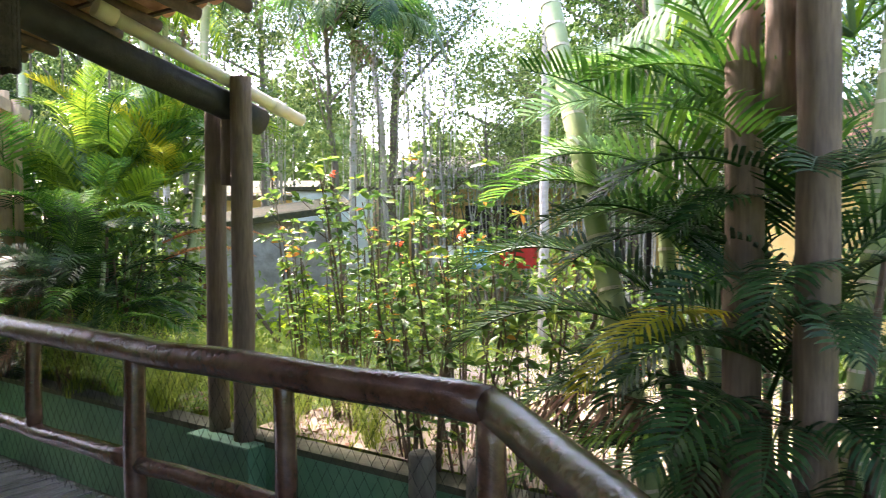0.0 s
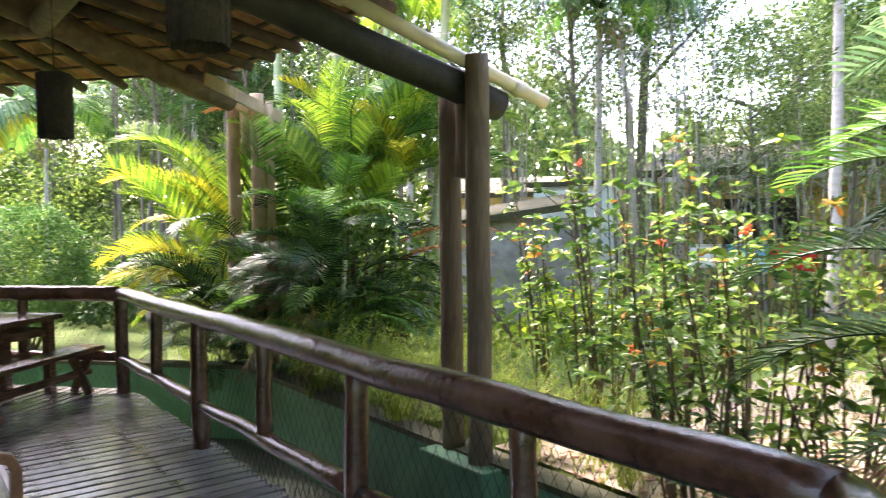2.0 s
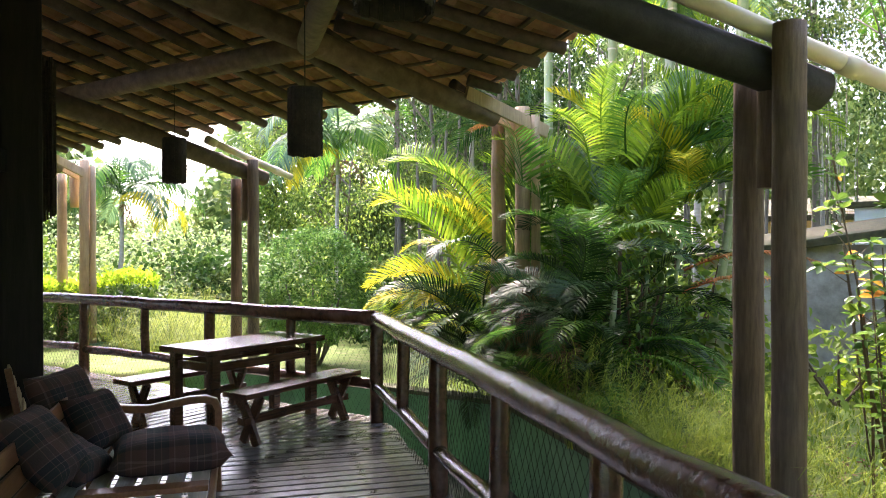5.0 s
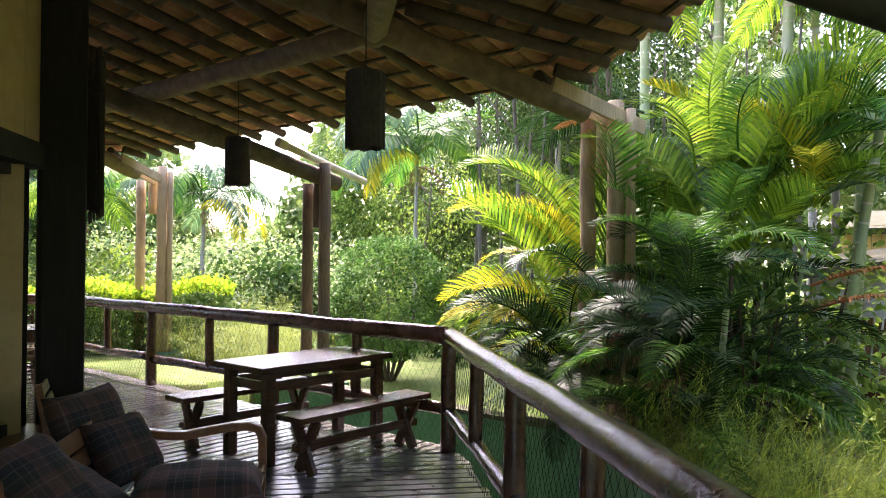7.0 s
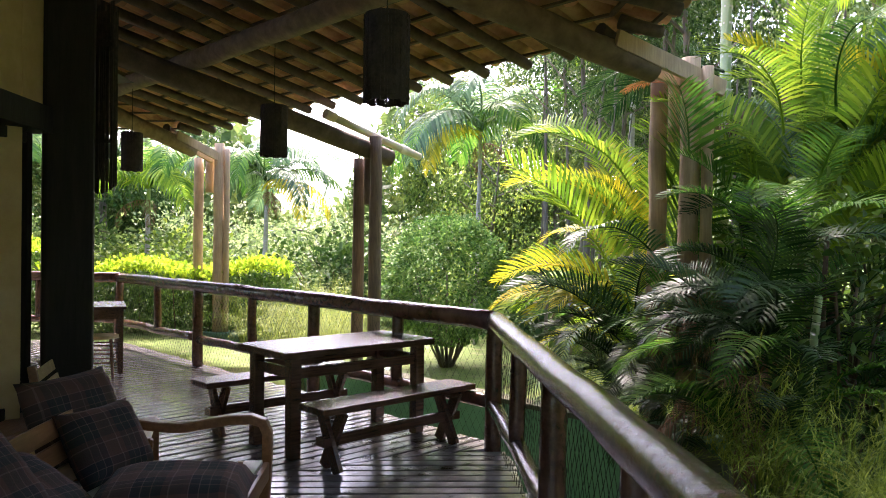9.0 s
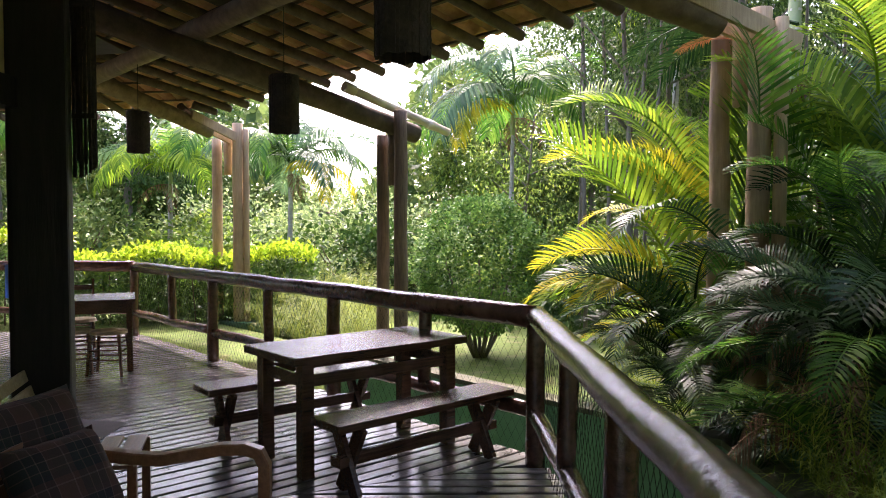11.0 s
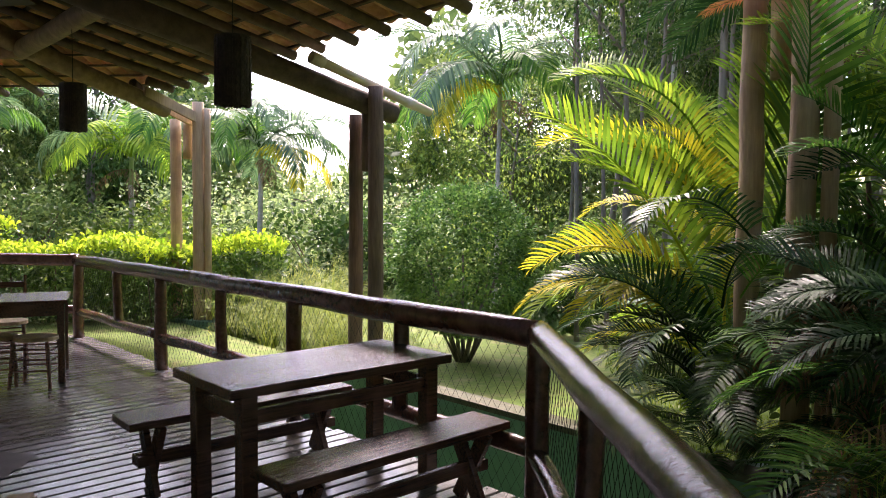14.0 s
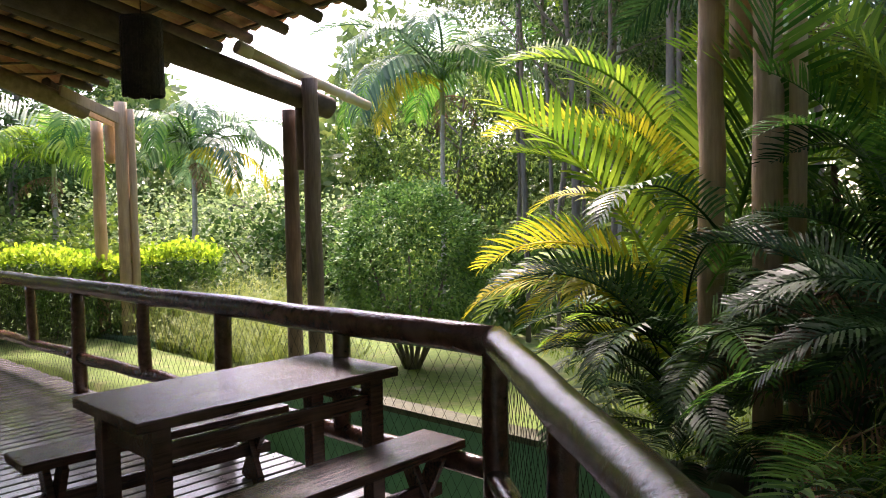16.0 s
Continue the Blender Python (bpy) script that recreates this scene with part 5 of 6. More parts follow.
# thin feathery stems, drooping
def feathery(x, y, r, h, n, label, mat=FEATHER, name="feathery_shrub"):
    z0 = ground_z(x, y)
    th = empty(name, Matrix.Translation((x, y, z0)), label, "shrub", "feathery shrubs")
    q = []
    for k in range(n):
        a = rng.uniform(0, 6.28)
        lean = rng.uniform(0.1, 1.0) * r
        hh = h * rng.uniform(0.5, 1.0)
        pts = []
        for i in range(8):
            t = i / 7
            pts.append(np.array([math.cos(a) * (0.15 * r + lean * t ** 1.6), math.sin(a) * (0.15 * r + lean * t ** 1.6), hh * (1.35 * t - 0.6 * t * t * (0.6 + lean))]) + rng.normal(size=3) * 0.012)
        for i in range(7):
            w = 0.0035 * (1 - i / 9)
            sd = np.array([-math.sin(a), math.cos(a), 0]) * w
            q.append([pts[i] - sd, pts[i] + sd, pts[i + 1] + sd, pts[i + 1] - sd])
            if i > 1:
                for _ in range(4):
                    d = unitv(rng.normal(size=3) + np.array([0, 0, -0.2])) * rng.uniform(0.05, 0.13)
                    e = np.cross(d, [0.3, 0.2, 1.0])
                    e = e / np.linalg.norm(e) * 0.0028
                    c = pts[i] + (pts[i + 1] - pts[i]) * rng.random()
                    q.append([c - e, c + e, c + d + e * 0.3, c + d - e * 0.3])
    quads_mesh("foliage", q, mat, th)["kind"] = "stuff"


for x, y, r, h, n in ((-13.4, 5.0, 1.0, 1.6, 230), (-12.6, 5.4, 0.9, 1.4, 200), (-14.1, 5.6, 1.0, 1.6, 220), (-12.0, 5.2, 0.8, 1.0, 100), (-13.0, 4.6, 0.8, 1.0, 110), (-13.9, 4.2, 0.8, 1.2, 120), (-11.4, 5.9, 0.7, 0.8, 70)):
    feathery(x, y, r, h, n, "pale feathery shrub with fine drooping stems")
for x, y, r, h, n in ((-3.4, 6.1, 0.7, 0.95, 130), (-2.8, 6.3, 0.7, 1.0, 110), (-4.2, 6.5, 0.8, 0.9, 140), (-2.0, 5.85, 0.5, 0.8, 70), (-1.2, 5.75, 0.5, 0.8, 60), (-3.9, 7.2, 0.6, 0.6, 60), (-4.7, 6.4, 0.6, 1.2, 90)):
    feathery(x, y, r, h, n, "thin wispy pale green stems by the garden wall", FEATHER)

# clipped round bush
bush = empty("round_bush", Matrix.Translation((-11.88, 6.98, ground_z(-11.88, 6.98))), "dense round clipped bush with small green leaves", "shrub")
bm = bmesh.new()
for k in range(9):
    a = k * 0.7
    add_log(bm, (0.06 * math.cos(a), 0.06 * math.sin(a), -0.05), (0.55 * math.cos(a), 0.55 * math.sin(a), 1.1 + 0.3 * math.sin(k * 2)), 0.03, 0.012, seg=7, rings=6, wob=0.7, seed=k)
part("woody_base", bm, BARK, bush, smooth=True)
pts = unitv(rng.normal(size=(24000, 3)))
bump_r = 1.0 + 0.10 * np.sin(pts[:, :1] * 7 + pts[:, 1:2] * 5) * np.cos(pts[:, 2:] * 8 + pts[:, :1] * 4) + rng.normal(size=(24000, 1)) * 0.05
pos = pts * bump_r * rng.uniform(0.72, 1.0, size=(24000, 1)) ** 0.5 * np.array([0.92, 0.92, 0.98]) + np.array([0, 0, 1.36])
pos = pos[pos[:, 2] > 0.34]
quads_mesh("foliage", leaves(pos, 0.056, 0.55, unitv(pos - np.array([0, 0, 1.4])) * 0.9, 0.0), LEAF_BUSH, bush)


# hedge with lime tips behind the far posts
def hedge(a, b, h, th_w, n, name="hedge"):
    a, b = Vector((*a, 0)), Vector((*b, 0))
    th = empty(name, Matrix.Translation((a.x, a.y, ground_z(a.x, a.y))), "clipped hedge, lime green on top, dark stems below", "hedge")
    d = (b - a)
    u, v = np.array([d.x, d.y, 0.0]), np.array([-d.y, d.x, 0.0]) / d.length
    t = rng.random((n, 1))
    w = rng.uniform(-1, 1, (n, 1)) * th_w
    zz = h * (0.02 + 0.96 * rng.random((n, 1)))
    p = u * t + v * w + np.array([0, 0, 1.0]) * zz
    quads_mesh("foliage", broad_leaves(p, 0.085, 0.5, None, 0.1, 1.0), LEAF_GLOSS, th)
    m = n // 3
    t = rng.random((m, 1))
    p = u * t + v * rng.uniform(-1, 1, (m, 1)) * th_w + np.array([0, 0, 1.0]) * (h + 0.09 * np.sin(t * d.length * 3.1) + rng.normal(size=(m, 1)) * 0.06)
    quads_mesh("top_growth", broad_leaves(p, 0.10, 0.5, np.array([0, 0, 0.8]), 0.0), LEAF_LIME, th)
    bm = bmesh.new()
    for k in range(int(d.length / 0.22)):
        c = d * ((k + random.random()) / int(d.length / 0.22)) + Vector((v[0], v[1], 0)) * random.uniform(-th_w, th_w)
        add_log(bm, (c.x, c.y, -0.05), (c.x + random.uniform(-.1, .1), c.y + random.uniform(-.1, .1), h * 0.8), 0.014, 0.007, seg=5, rings=4, wob=1.0, seed=k)
    part("woody_base", bm, TWIG, th)["kind"] = "stuff"


hedge((-14.6, 5.0), (-15.4, 1.0), 1.36, 0.5, 15000)
hedge((-15.4, 1.0), (-16.7, -4.5), 1.38, 0.5, 13000)


# broad-leaved ground plants at the back
def mound(x, y, r, h, n, leaf, mat, label, asp=0.6):
    th = empty("foliage_mound", Matrix.Translation((x, y, ground_z(x, y))), label, "shrub", "broad-leaved garden plants")
    if leaf > 0.2:
        n, leaf = int(n * 4.5), leaf * 0.5
    p, o = clump_points(n, 26, (0, 0, h * 0.45), (r, r, h * 0.6), 0.5)
    p[:, 2] = np.abs(p[:, 2])
    quads_mesh("foliage", broad_leaves(p, leaf, asp, o, 0.15, 1.0), mat, th)
    bm = bmesh.new()
    for k in range(6):
        a = k * 1.05
        add_log(bm, (0, 0, -0.05), (r * 0.5 * math.cos(a), r * 0.5 * math.sin(a), h * 0.7), 0.02, 0.01, seg=5, rings=4, wob=0.9, seed=k)
    part("woody_base", bm, TWIG, th)


# far-left mounds take paler leaves: brightness and haze are put into the colour
for x, y, r, h, n, lf, mat in ((-19.5, 6.6, 2.0, 2.0, 900, 0.34, LEAF), (-20.5, 3.2, 2.2, 1.9, 800, 0.32, LEAF_BRIGHT), (-18.0, 8.2, 1.8, 1.4, 700, 0.34, LEAF_PALE), (-21, 0.0, 2.4, 2.3, 1000, 0.30, LEAF_FAR), (-21.5, -4.0, 2.6, 2.6, 1000, 0.30, LEAF_FAR), (-16.5, 9.4, 1.3, 1.6, 500, 0.36, LEAF_BRIGHT),
                                (-24, 8.0, 3.0, 2.6, 1500, 0.28, LEAF_PALE), (-25, 4.5, 3.0, 2.6, 1500, 0.28, LEAF_PALE), (-14.0, 9.6, 1.2, 1.5, 500, 0.3, LEAF), (-9.5, 10.5, 1.4, 1.7, 900, 0.16, LEAF), (-8.0, 10.8, 1.2, 1.6, 800, 0.16, LEAF_BRIGHT), (-4.4, 9.8, 0.9, 0.8, 420, 0.14, LEAF_BRIGHT), (-3.9, 10.6, 0.8, 0.7, 380, 0.14, LEAF_LIME),
                                (-5.0, 7.4, 0.6, 1.9, 900, 0.10, LEAF_GLOSS), (-13.2, 12.5, 2.0, 2.2, 1100, 0.2, LEAF_BRIGHT), (-17.5, 13.0, 2.4, 2.6, 1200, 0.22, LEAF_FAR), (-10.5, 13.5, 2.0, 2.4, 1100, 0.2, LEAF), (2.9, 5.9, 1.2, 1.6, 700, 0.16, LEAF), (-2.9, 10.4, 0.9, 1.1, 700, 0.10, LEAF_BRIGHT), (-1.6, 10.9, 0.9, 1.3, 700, 0.10, LEAF), (-0.2, 10.2, 1.0, 1.4, 800, 0.10, LEAF_BRIGHT), (1.3, 9.2, 1.0, 1.5, 800, 0.10, LEAF), (3.2, 7.6, 1.4, 2.0, 800, 0.18, LEAF), (-5.6, 8.8, 1.0, 2.4, 1500, 0.12, LEAF_BRIGHT), (-6.9, 8.9, 1.0, 2.4, 1300, 0.12, LEAF)):
    mound(x, y, r, h, n, lf, mat, "broad-leaved green garden plants in a loose mound")


# single-trunk palms at a distance
def tall_palm(x, y, h, size, kinds, seed, label, trunk_r=0.07, n=13, old=()):
    rnd = random.Random(seed)
    th = empty("palm_tree", Matrix.Translation((x, y, ground_z(x, y))), label, "palm", "single palms in the garden")
    part("trunk", log((0, 0, -0.1), (0.05, 0.05, h), trunk_r, trunk_r * 0.7, seg=10, rings=12, wob=0.2, seed=seed), BARK_WHITE, th, smooth=True)
    part("crownshaft", log((0.05, 0.05, h), (0.05, 0.05, h + size * 0.28), trunk_r * 0.9, trunk_r * 0.5, seg=9, rings=4, wob=0.1, seed=seed + 1), CANE, th, smooth=True)
    for k in range(n):
        add_frond(th, (0.05, 0.05, h + size * 0.22), k * 360 / n + rnd.uniform(-12, 12), size * rnd.uniform(0.85, 1.1), rnd.choice(kinds), (4, 5, 4, 5, 0)[k % 5], rnd.uniform(-14, 14), rnd.uniform(-20, 20), 1.15)
    for k in range(2):
        add_frond(th, (0.05, 0.05, h + size * 0.12), rnd.uniform(0, 360), size * 0.45, "dry", 1, -30)
    for yaw in old:
        add_frond(th, (0.05, 0.05, h + size * 0.15), yaw, size * 0.9, "yellow", 5, -15)


tall_palm(-18.9, 5.0, 2.75, 2.3, ("blue", "blue", "blue", "green"), 5, "slender palm with drooping bluish and yellowing fronds", old=(20, 95))
tall_palm(-20.5, 2.4, 2.5, 2.7, ("blue", "green", "bright"), 6, "slender palm with drooping green fronds")
tall_palm(-21.5, -0.8, 3.2, 2.2, ("green", "blue"), 9, "slender palm with drooping green fronds")
tall_palm(-14.2, 8.4, 3.5, 2.3, ("blue", "blue", "green"), 15, "slender palm with drooping bluish fronds behind the round bush", trunk_r=0.05, old=(300,))
tall_palm(-13.8, 11.5, 5.2, 2.2, ("blue", "bright"), 7, "tall palm with drooping pale fronds")
tall_palm(-4.6, 12.6, 4.6, 2.0, ("green", "dark", "blue"), 8, "tall palm with dark drooping fronds")
tall_palm(-8.2, 12.2, 5.4, 2.2, ("bright", "green"), 12, "tall palm with bright drooping fronds")
tall_palm(-0.8, 10.5, 5.0, 2.2, ("green", "blue"), 14, "tall palm with drooping fronds")

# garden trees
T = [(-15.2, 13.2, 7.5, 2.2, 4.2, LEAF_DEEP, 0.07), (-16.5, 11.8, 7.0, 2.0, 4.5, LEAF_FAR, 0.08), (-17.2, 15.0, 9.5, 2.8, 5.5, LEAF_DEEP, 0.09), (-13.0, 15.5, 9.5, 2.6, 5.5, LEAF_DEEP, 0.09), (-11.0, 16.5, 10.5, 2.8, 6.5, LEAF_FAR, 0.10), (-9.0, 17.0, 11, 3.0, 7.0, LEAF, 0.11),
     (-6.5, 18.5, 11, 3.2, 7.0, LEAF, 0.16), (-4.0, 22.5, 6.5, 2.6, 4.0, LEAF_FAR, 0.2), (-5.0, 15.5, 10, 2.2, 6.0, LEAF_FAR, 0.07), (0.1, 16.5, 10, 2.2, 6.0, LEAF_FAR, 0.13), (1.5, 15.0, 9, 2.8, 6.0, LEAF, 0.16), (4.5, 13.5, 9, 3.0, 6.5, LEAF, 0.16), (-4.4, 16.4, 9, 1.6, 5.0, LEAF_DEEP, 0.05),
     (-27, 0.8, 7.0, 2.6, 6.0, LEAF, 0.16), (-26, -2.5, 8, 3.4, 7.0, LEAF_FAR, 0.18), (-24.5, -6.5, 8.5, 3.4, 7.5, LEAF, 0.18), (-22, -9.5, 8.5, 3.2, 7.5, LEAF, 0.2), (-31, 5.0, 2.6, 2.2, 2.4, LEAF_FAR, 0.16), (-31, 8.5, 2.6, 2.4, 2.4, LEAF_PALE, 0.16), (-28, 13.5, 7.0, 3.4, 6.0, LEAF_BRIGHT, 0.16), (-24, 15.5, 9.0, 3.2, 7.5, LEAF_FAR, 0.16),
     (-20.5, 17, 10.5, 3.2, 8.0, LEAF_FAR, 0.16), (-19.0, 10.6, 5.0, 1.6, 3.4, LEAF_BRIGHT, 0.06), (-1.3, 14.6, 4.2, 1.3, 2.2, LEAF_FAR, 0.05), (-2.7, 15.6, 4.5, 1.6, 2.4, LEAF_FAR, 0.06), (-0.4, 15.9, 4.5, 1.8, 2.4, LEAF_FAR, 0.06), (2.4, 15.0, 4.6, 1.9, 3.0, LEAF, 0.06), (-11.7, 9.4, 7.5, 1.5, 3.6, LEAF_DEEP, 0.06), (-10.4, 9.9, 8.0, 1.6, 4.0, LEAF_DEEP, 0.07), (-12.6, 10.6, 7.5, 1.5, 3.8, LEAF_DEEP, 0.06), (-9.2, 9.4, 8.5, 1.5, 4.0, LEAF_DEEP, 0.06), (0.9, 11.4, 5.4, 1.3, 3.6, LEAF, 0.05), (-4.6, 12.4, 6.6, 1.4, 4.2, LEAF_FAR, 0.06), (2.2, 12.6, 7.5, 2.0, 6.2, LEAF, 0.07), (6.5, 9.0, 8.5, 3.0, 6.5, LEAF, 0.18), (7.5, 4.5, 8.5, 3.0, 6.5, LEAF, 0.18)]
for i, (x, y, h, r, ch, mat, tr) in enumerate(T):
    dist = math.hypot(x + 2, y - 3)
    tree(x, y, h, r, ch, int(17000 * (r / 2.6) ** 2 * min(1.0, ch / 5.5) * (2.8 if dist < 14 else 1.5 if dist < 16 else 1.0)), 0.066 if dist < 14 else 0.085 if dist < 19 else 0.14, mat, (random.uniform(-0.8, 0.8), random.uniform(-0.8, 0.8)), tr, clumps=70, bark=BARK_WHITE if i in (8, 12) else BARK)
# thickets of thin pale stems before the ochre house
def thicket(x, y, h, seed, mat):
    rnd = random.Random(seed)
    th = empty("thicket", Matrix.Translation((x, y, ground_z(x, y))), "thicket of thin pale upright stems with small leaves", "shrub", "thickets behind the washing line")
    pts = []
    for k in range(16):
        a, rr = rnd.uniform(0, 6.28), rnd.uniform(0.05, 0.45)
        foot = Vector((rr * math.cos(a), rr * math.sin(a), -0.05))
        head = Vector((rr * 1.9 * math.cos(a) + rnd.uniform(-.2, .2), rr * 1.9 * math.sin(a), h * rnd.uniform(0.6, 1.0)))
        part("stem", log(foot, head, rnd.uniform(0.014, 0.026), 0.006, seg=6, rings=7, wob=2.0, seed=k + seed), BARK_WHITE if k % 3 else BARK, th, smooth=True)
        for i in range(55):
            c = foot.lerp(head, 1 - 0.72 * rnd.random() ** 1.3)
            pts.append((c.x + rnd.gauss(0, 0.16), c.y + rnd.gauss(0, 0.16), c.z + rnd.gauss(0, 0.12)))
    quads_mesh("foliage", leaves(np.array(pts), 0.095, 0.42, None, 0.3), mat, th)["kind"] = "stuff"


for i, (x, y, h) in enumerate(((-7.2, 18.2, 6.4), (-4.5, 14.2, 6.0), (-4.1, 15.0, 5.6), (-3.4, 14.7, 3.9), (-2.6, 15.4, 3.5), (-1.7, 14.8, 3.7), (-0.8, 15.2, 5.0), (0.2, 14.4, 6.0), (1.0, 13.4, 6.0), (-7.6, 15.3, 6.2))):
    thicket(x, y, h, 60 + i, (LEAF_FAR, LEAF_PALE, LEAF_BRIGHT)[i % 3])
# thin bare poles among them
for i in range(14):
    x, y = (-14.5 + i * 0.85 + random.uniform(-.3, .3), 11.8 + random.uniform(-0.6, 2.8)) if i < 8 else (-13.6 + (i - 8) * 0.62 + random.uniform(-.2, .2), 9.2 + random.uniform(-0.3, 0.7))
    th = empty("sapling", Matrix.Translation((x, y, ground_z(x, y))), "thin bare sapling trunk with few leaves", "tree", "thin saplings at the wood's edge")
    part("trunk", log((0, 0, -0.1), (random.uniform(-.5, .5), random.uniform(-.3, .3), random.uniform(5, 7.5)), 0.04, 0.02, seg=7, rings=8, wob=0.9, seed=i), BARK, th, smooth=True)

# far woods all round as one mass
n = 95000
ang = np.radians(rng.uniform(55, 235, n))
dist = rng.uniform(26, 44, n)
gap = np.exp(-((np.degrees(ang) - 170) / 7.0) ** 2) + 0.9 * np.exp(-((np.degrees(ang) - 98) / 4.0) ** 2)
top = (9.5 + 3.5 * np.sin(ang * 9) + 2.0 * np.sin(ang * 23)) * (1 - 0.80 * gap)
zz = rng.random(n) ** 0.8 * top
p = np.stack([-3 + np.cos(ang) * dist, 3 + np.sin(ang) * dist, zz - 0.5], axis=1)
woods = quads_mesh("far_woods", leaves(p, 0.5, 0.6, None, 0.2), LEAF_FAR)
tagged(woods, "dense distant woodland beyond the garden", "woodland", kind="stuff")
n = 9000
ang = np.radians(rng.uniform(-125, 60, n))
dist = rng.uniform(18, 30, n)
p = np.stack([-3 + np.cos(ang) * dist, 0 + np.sin(ang) * dist, rng.random(n) * 8 - 0.3], axis=1)
woods2 = quads_mesh("far_woods", leaves(p, 1.0, 0.6, None, 0.2), LEAF_FAR)
tagged(woods2, "dense woodland behind the house", "woodland", kind="stuff")

# grass blades and fallen leaves
n = 70000
gx = rng.uniform(-18, 4, n)
gy = rng.uniform(4.5, 14, n)
keep = np.array([not in_house(a, b) and (b > 5.0 - (a + 2) * 0.4) for a, b in zip(gx, gy)])
gx, gy = gx[keep], gy[keep]
gz = np.array([ground_z(a, b) for a, b in zip(gx, gy)])
p = np.stack([gx, gy, gz], axis=1)
o = np.tile(np.array([0, 0, 1.5]), (len(p), 1))
grass = quads_mesh("grass", leaves(p, 0.085, 0.12, o, 0.0, 0.6), LEAF_GRASS)
tagged(grass, "short yellowish green grass blades on the lawn", "grass", kind="stuff")
n = 2600
p = np.stack([rng.uniform(-5.5, 1.5, n), rng.uniform(4.9, 8.5, n), np.zeros(n)], axis=1)
p = p[[not in_house(a, b) for a, b in p[:, :2]]]
p[:, 2] = [ground_z(a, b) + 0.03 for a, b in p[:, :2]]
flat = leaves(p, 0.09, 0.5, None, 0.0)
flat[:, :, 2] = p[:, None, 2] + (flat[:, :, 2] - p[:, None, 2]) * 0.2
litter = quads_mesh("fallen_leaves", flat, PALM_DRY)
tagged(litter, "dry brown fallen leaves on the soil", "leaf litter", kind="stuff")


# ---- buildings beyond the garden ----
def house_box(name, x, y, rz, label, cat="house"):
    return empty(name, Matrix.LocRotScale((x, y, -0.2), Euler((0, 0, radians(rz))), None), label, cat, "buildings beyond the garden")


h = house_box("shed", -6.75, 13.1, 29, "grey rubble stone shed with mossy sloping roof")
part("wall", box(3.0, 2.2, 1.85, Matrix.Translation((0, 0, 0.925))), STONE, h)
part("roof", box(3.4, 2.7, 0.12, Matrix.LocRotScale((0, 0, 1.98), Euler((radians(5), radians(-8), 0)), None), 0.02), MOSSROOF, h)
h = house_box("annex", -6.75, 16.4, 20, "small pale turquoise rendered building")
part("wall", box(1.7, 2.0, 2.5, Matrix.Translation((0, 0, 1.25))), TURQ, h)
part("roof", box(2.0, 2.3, 0.10, Matrix.Translation((0, 0, 2.55)), 0.02), MOSSROOF, h)
part("post", log((1.0, -1.1, 0), (1.0, -1.1, 2.5), 0.09, 0.08, seg=10, rings=5), POST_PALE, h, smooth=True)

h = house_box("house", -1.5, 18.3, 10, "ochre painted house with open veranda and white eave")
for x0, x1, z0, z1 in ((-3.6, -2.6, 0, 3.0), (-1.1, 0.6, 0, 3.0), (1.8, 4.4, 0, 3.0), (-2.6, -1.1, 2.2, 3.0), (0.6, 1.8, 2.2, 3.0), (-2.6, -1.1, 0, 0.9)):
    part("wall", box(x1 - x0, 0.2, z1 - z0, Matrix.Translation(((x0 + x1) / 2, 0, (z0 + z1) / 2))), OCHRE, h)
part("back_wall", box(8.0, 0.2, 3.0, Matrix.Translation((0.4, 2.6, 1.5))), OCHRE, h)
# near-black sheets stand for the shaded openings
part("window", box(1.5, 0.06, 1.3, Matrix.Translation((-1.85, 0.05, 1.55))), SHADE_DARK, h)
part("doorway_shade", box(1.2, 0.06, 2.2, Matrix.Translation((1.2, 0.05, 1.1))), SHADE_DARK, h)
part("eave_board", box(9.2, 0.10, 0.22, Matrix.Translation((0.4, -1.05, 2.66)), 0.01), WHITEPAINT, h)
part("roof", box(9.2, 4.4, 0.16, Matrix.LocRotScale((0.4, 1.0, 3.15), Euler((radians(11), 0, 0)), None), 0.02), MOSSROOF, h)
for x in (-3.7, 0.0, 4.3):
    part("veranda_post", log((x, -1.0, 0), (x, -1.0, 2.6), 0.08, 0.08, seg=10, rings=4), OCHRE, h, smooth=True)
h = house_box("cottage", -10.8, 19.5, 20, "small cottage with orange plank wall behind the palms")
for k in range(14):
    part("plank", box(0.19, 0.05, 2.6, Matrix.Translation((-1.4 + k * 0.2, -1.3, 1.3))), OCHRE, h)
part("wall", box(2.8, 2.4, 2.6, Matrix.Translation((0, 0, 1.3))), OCHRE, h)
part("roof", box(3.4, 3.2, 0.14, Matrix.LocRotScale((0, 0, 2.75), Euler((radians(10), 0, 0)), None), 0.02), MOSSROOF, h)
h = house_box("red_roof_house", 4.6, 12.5, -30, "house with orange clay roof behind the palms")
part("wall", box(4, 3, 2.6, Matrix.Translation((0, 0, 1.3))), OCHRE, h)
for k in range(18):
    part("roof_course", box(4.6, 0.26, 0.05, Matrix.LocRotScale((0, -1.9 + k * 0.2, 2.55 + k * 0.075), Euler((radians(22), 0, 0)), None), 0.01), TILE, h)

# washing on a line in front of the ochre house
line = empty("washing_line", Matrix.Translation((-2.75, 13.4, -0.29)), "thin washing line between two poles", "washing line")
part("line", log((-0.9, 0, 1.48), (2.0, 0.2, 1.48), 0.004, 0.004, seg=5, rings=2, wob=0), CORD, line)
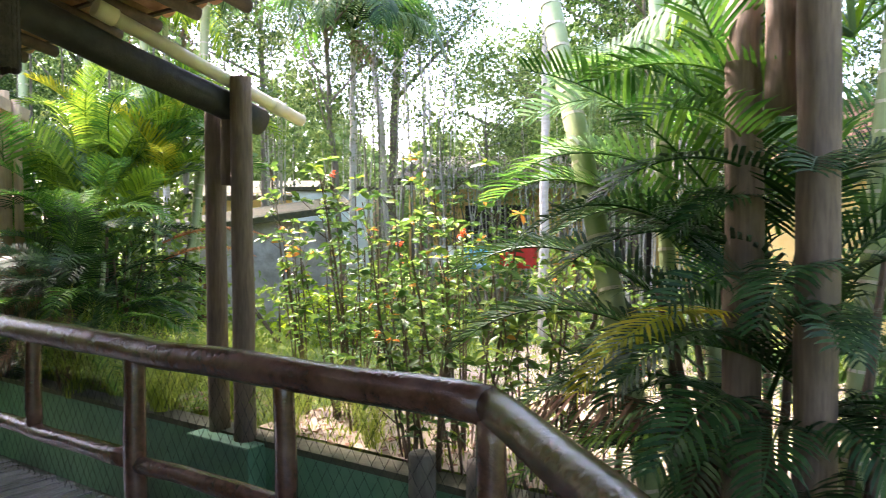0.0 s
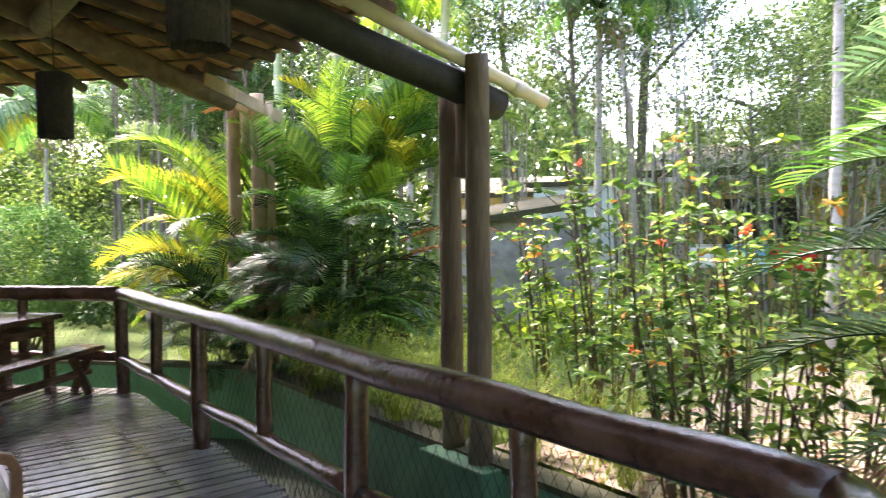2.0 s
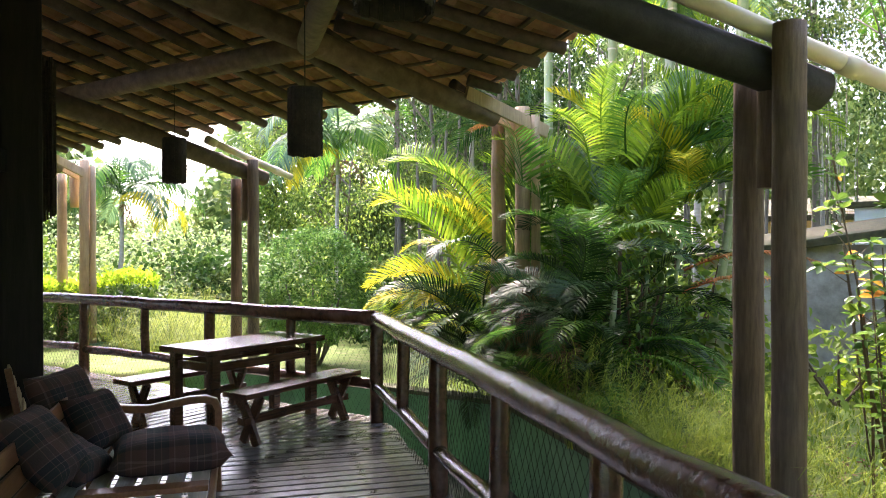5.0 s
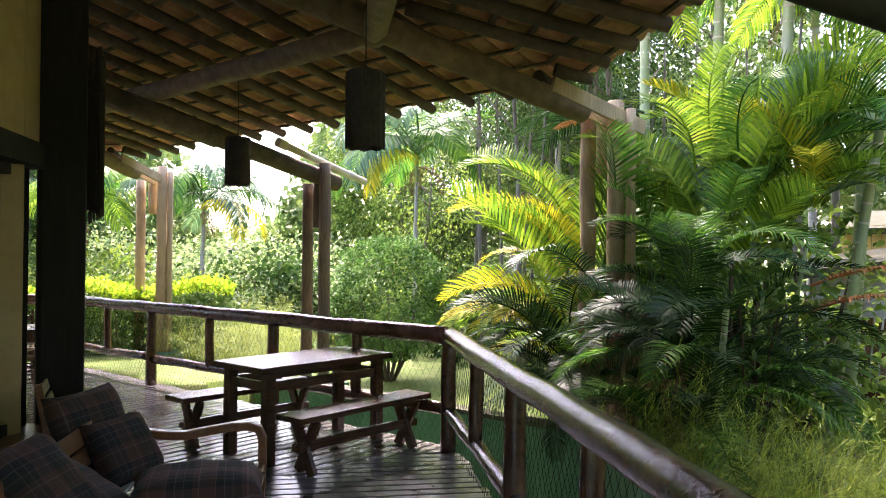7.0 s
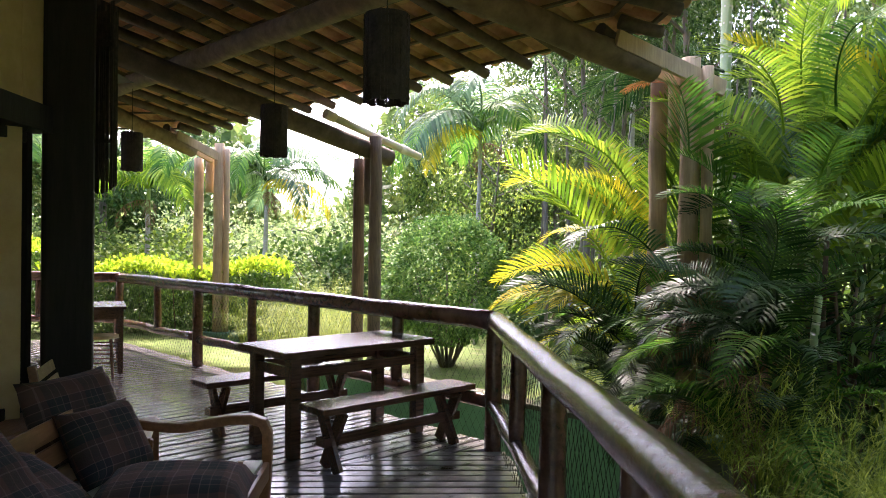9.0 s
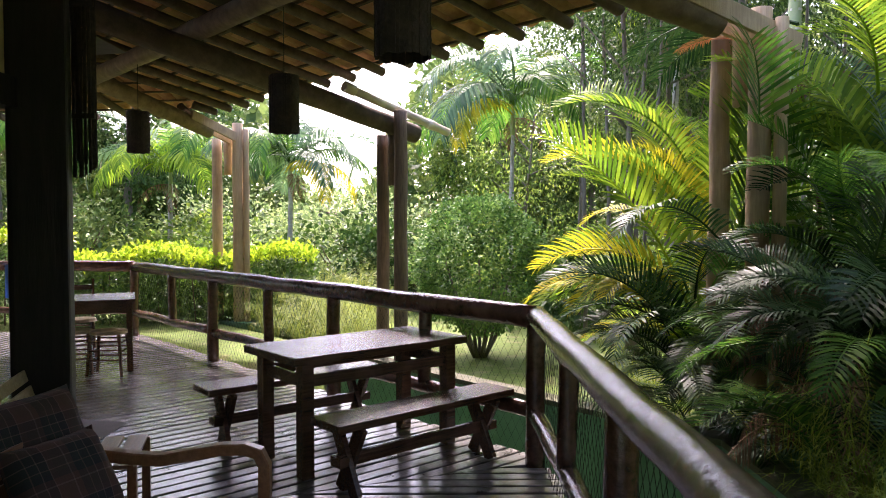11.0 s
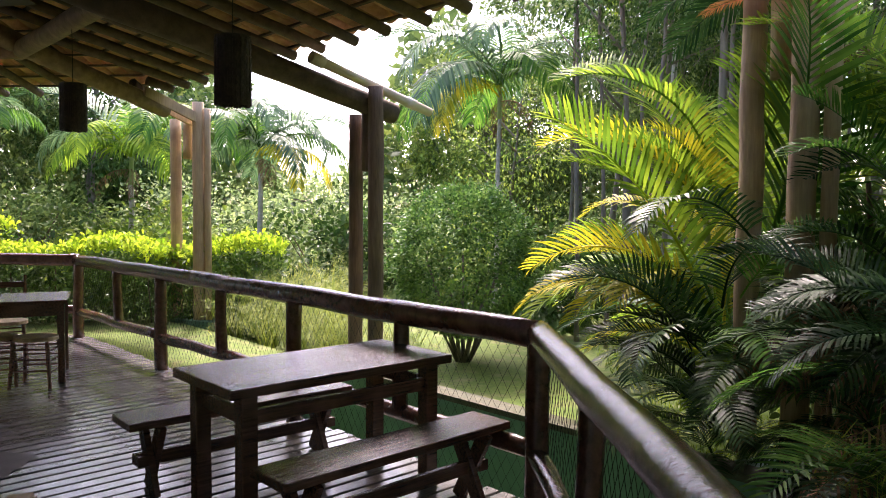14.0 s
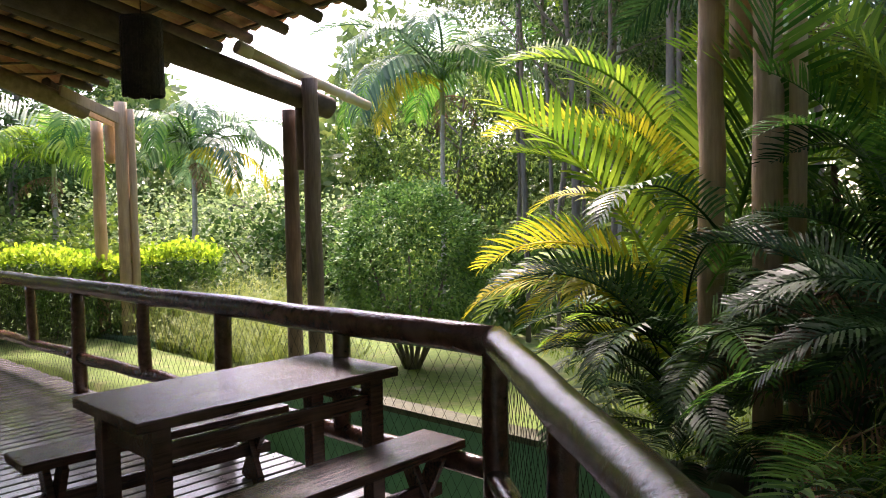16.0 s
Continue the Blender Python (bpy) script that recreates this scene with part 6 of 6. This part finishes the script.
for px, py in ((-0.9, 0), (2.0, 0.2)):
    part("pole", log((px, py, 0.1), (px, py, 1.55), 0.03, 0.025, seg=8, rings=3), BARK, line)


def hung_cloth(x, w, hgt, mat, label):
    bm = bmesh.new()
    rows = []
    for i in range(11):
        row = []
        for j in range(7):
            f = i / 10
            row.append(bm.verts.new((x + w * f, 0.07 * (x + w * f) + 0.03 * math.sin(f * 11 + x) * (j / 6) + 0.004, 1.49 - hgt * j / 6)))
        rows.append(row)
    for a, b in zip(rows, rows[1:]):
        for j in range(6):
            bm.faces.new((a[j], a[j + 1], b[j + 1], b[j]))
    bmesh.ops.solidify(bm, geom=bm.faces[:], thickness=0.006)
    ob = part("towel", bm, mat, smooth=True)
    ob.matrix_world = Matrix.Translation((-2.75, 13.4, -0.29))
    tagged(ob, label, "towel", "washing on the line")


hung_cloth(-0.6, 0.55, 0.38, CLOTH_WHITE, "white cloth drying on the line")
hung_cloth(-0.02, 0.62, 0.42, CLOTH_SKY, "light blue patterned towel drying on the line")
hung_cloth(0.63, 0.66, 0.40, CLOTH_RED, "red towel drying on the line")
# slatted wooden chair leaning by the stone shed
h = empty("slatted_panel", Matrix.LocRotScale((-5.85, 9.8, -0.15), Euler((radians(-14), 0, radians(15))), None), "small dark red slatted wooden panel leaning by the shed", "panel")
for k in range(8):
    part("slat", box(0.05, 0.03, 0.9, Matrix.Translation((-0.28 + k * 0.08, 0, 0.75)), 0.004), RAIL, h)
part("crosspiece", box(0.66, 0.03, 0.06, Matrix.Translation((0, 0.03, 0.4))), RAIL, h)
part("crosspiece", box(0.66, 0.03, 0.06, Matrix.Translation((0, 0.03, 1.05))), RAIL, h)
# short cut logs beside the garden wall
for lx, ly in ((-0.15, 4.95), (-0.55, 5.0)):
    tagged(part("cut_log", log((lx, ly, -0.12), (lx, ly, 0.18), 0.09, 0.088, seg=14, rings=3, wob=0.08, seed=lx), BARK, smooth=True), "short cut log standing in the soil", "log", "cut logs in the bed")


# ---- tiles and boards last ----
count = 0
jv, jf = [], []
shape = [tile_shape(0), tile_shape(1)]
for side, s, o, cov in tile_rows:
    m = tile_matrix(side, s, o, cov)
    if side == 2 and cov == 0 and s < 6.2 and count < 300:
        ob = new("tile", TILE_MESH[cov])
        ob.parent = roof
        ob.matrix_world = m
        count += 1
    else:
        base = len(jv)
        jv += [tuple(m @ Vector(p)) for p in shape[cov][0]]
        jf += [tuple(base + i for i in f) for f in shape[cov][1]]
rest = mesh_of("tiles", jv, jf, TILE, roof, "rows of clay barrel tiles", smooth=True)
rest["kind"] = "stuff"

for side, pts in board_jobs:
    board(side, pts)
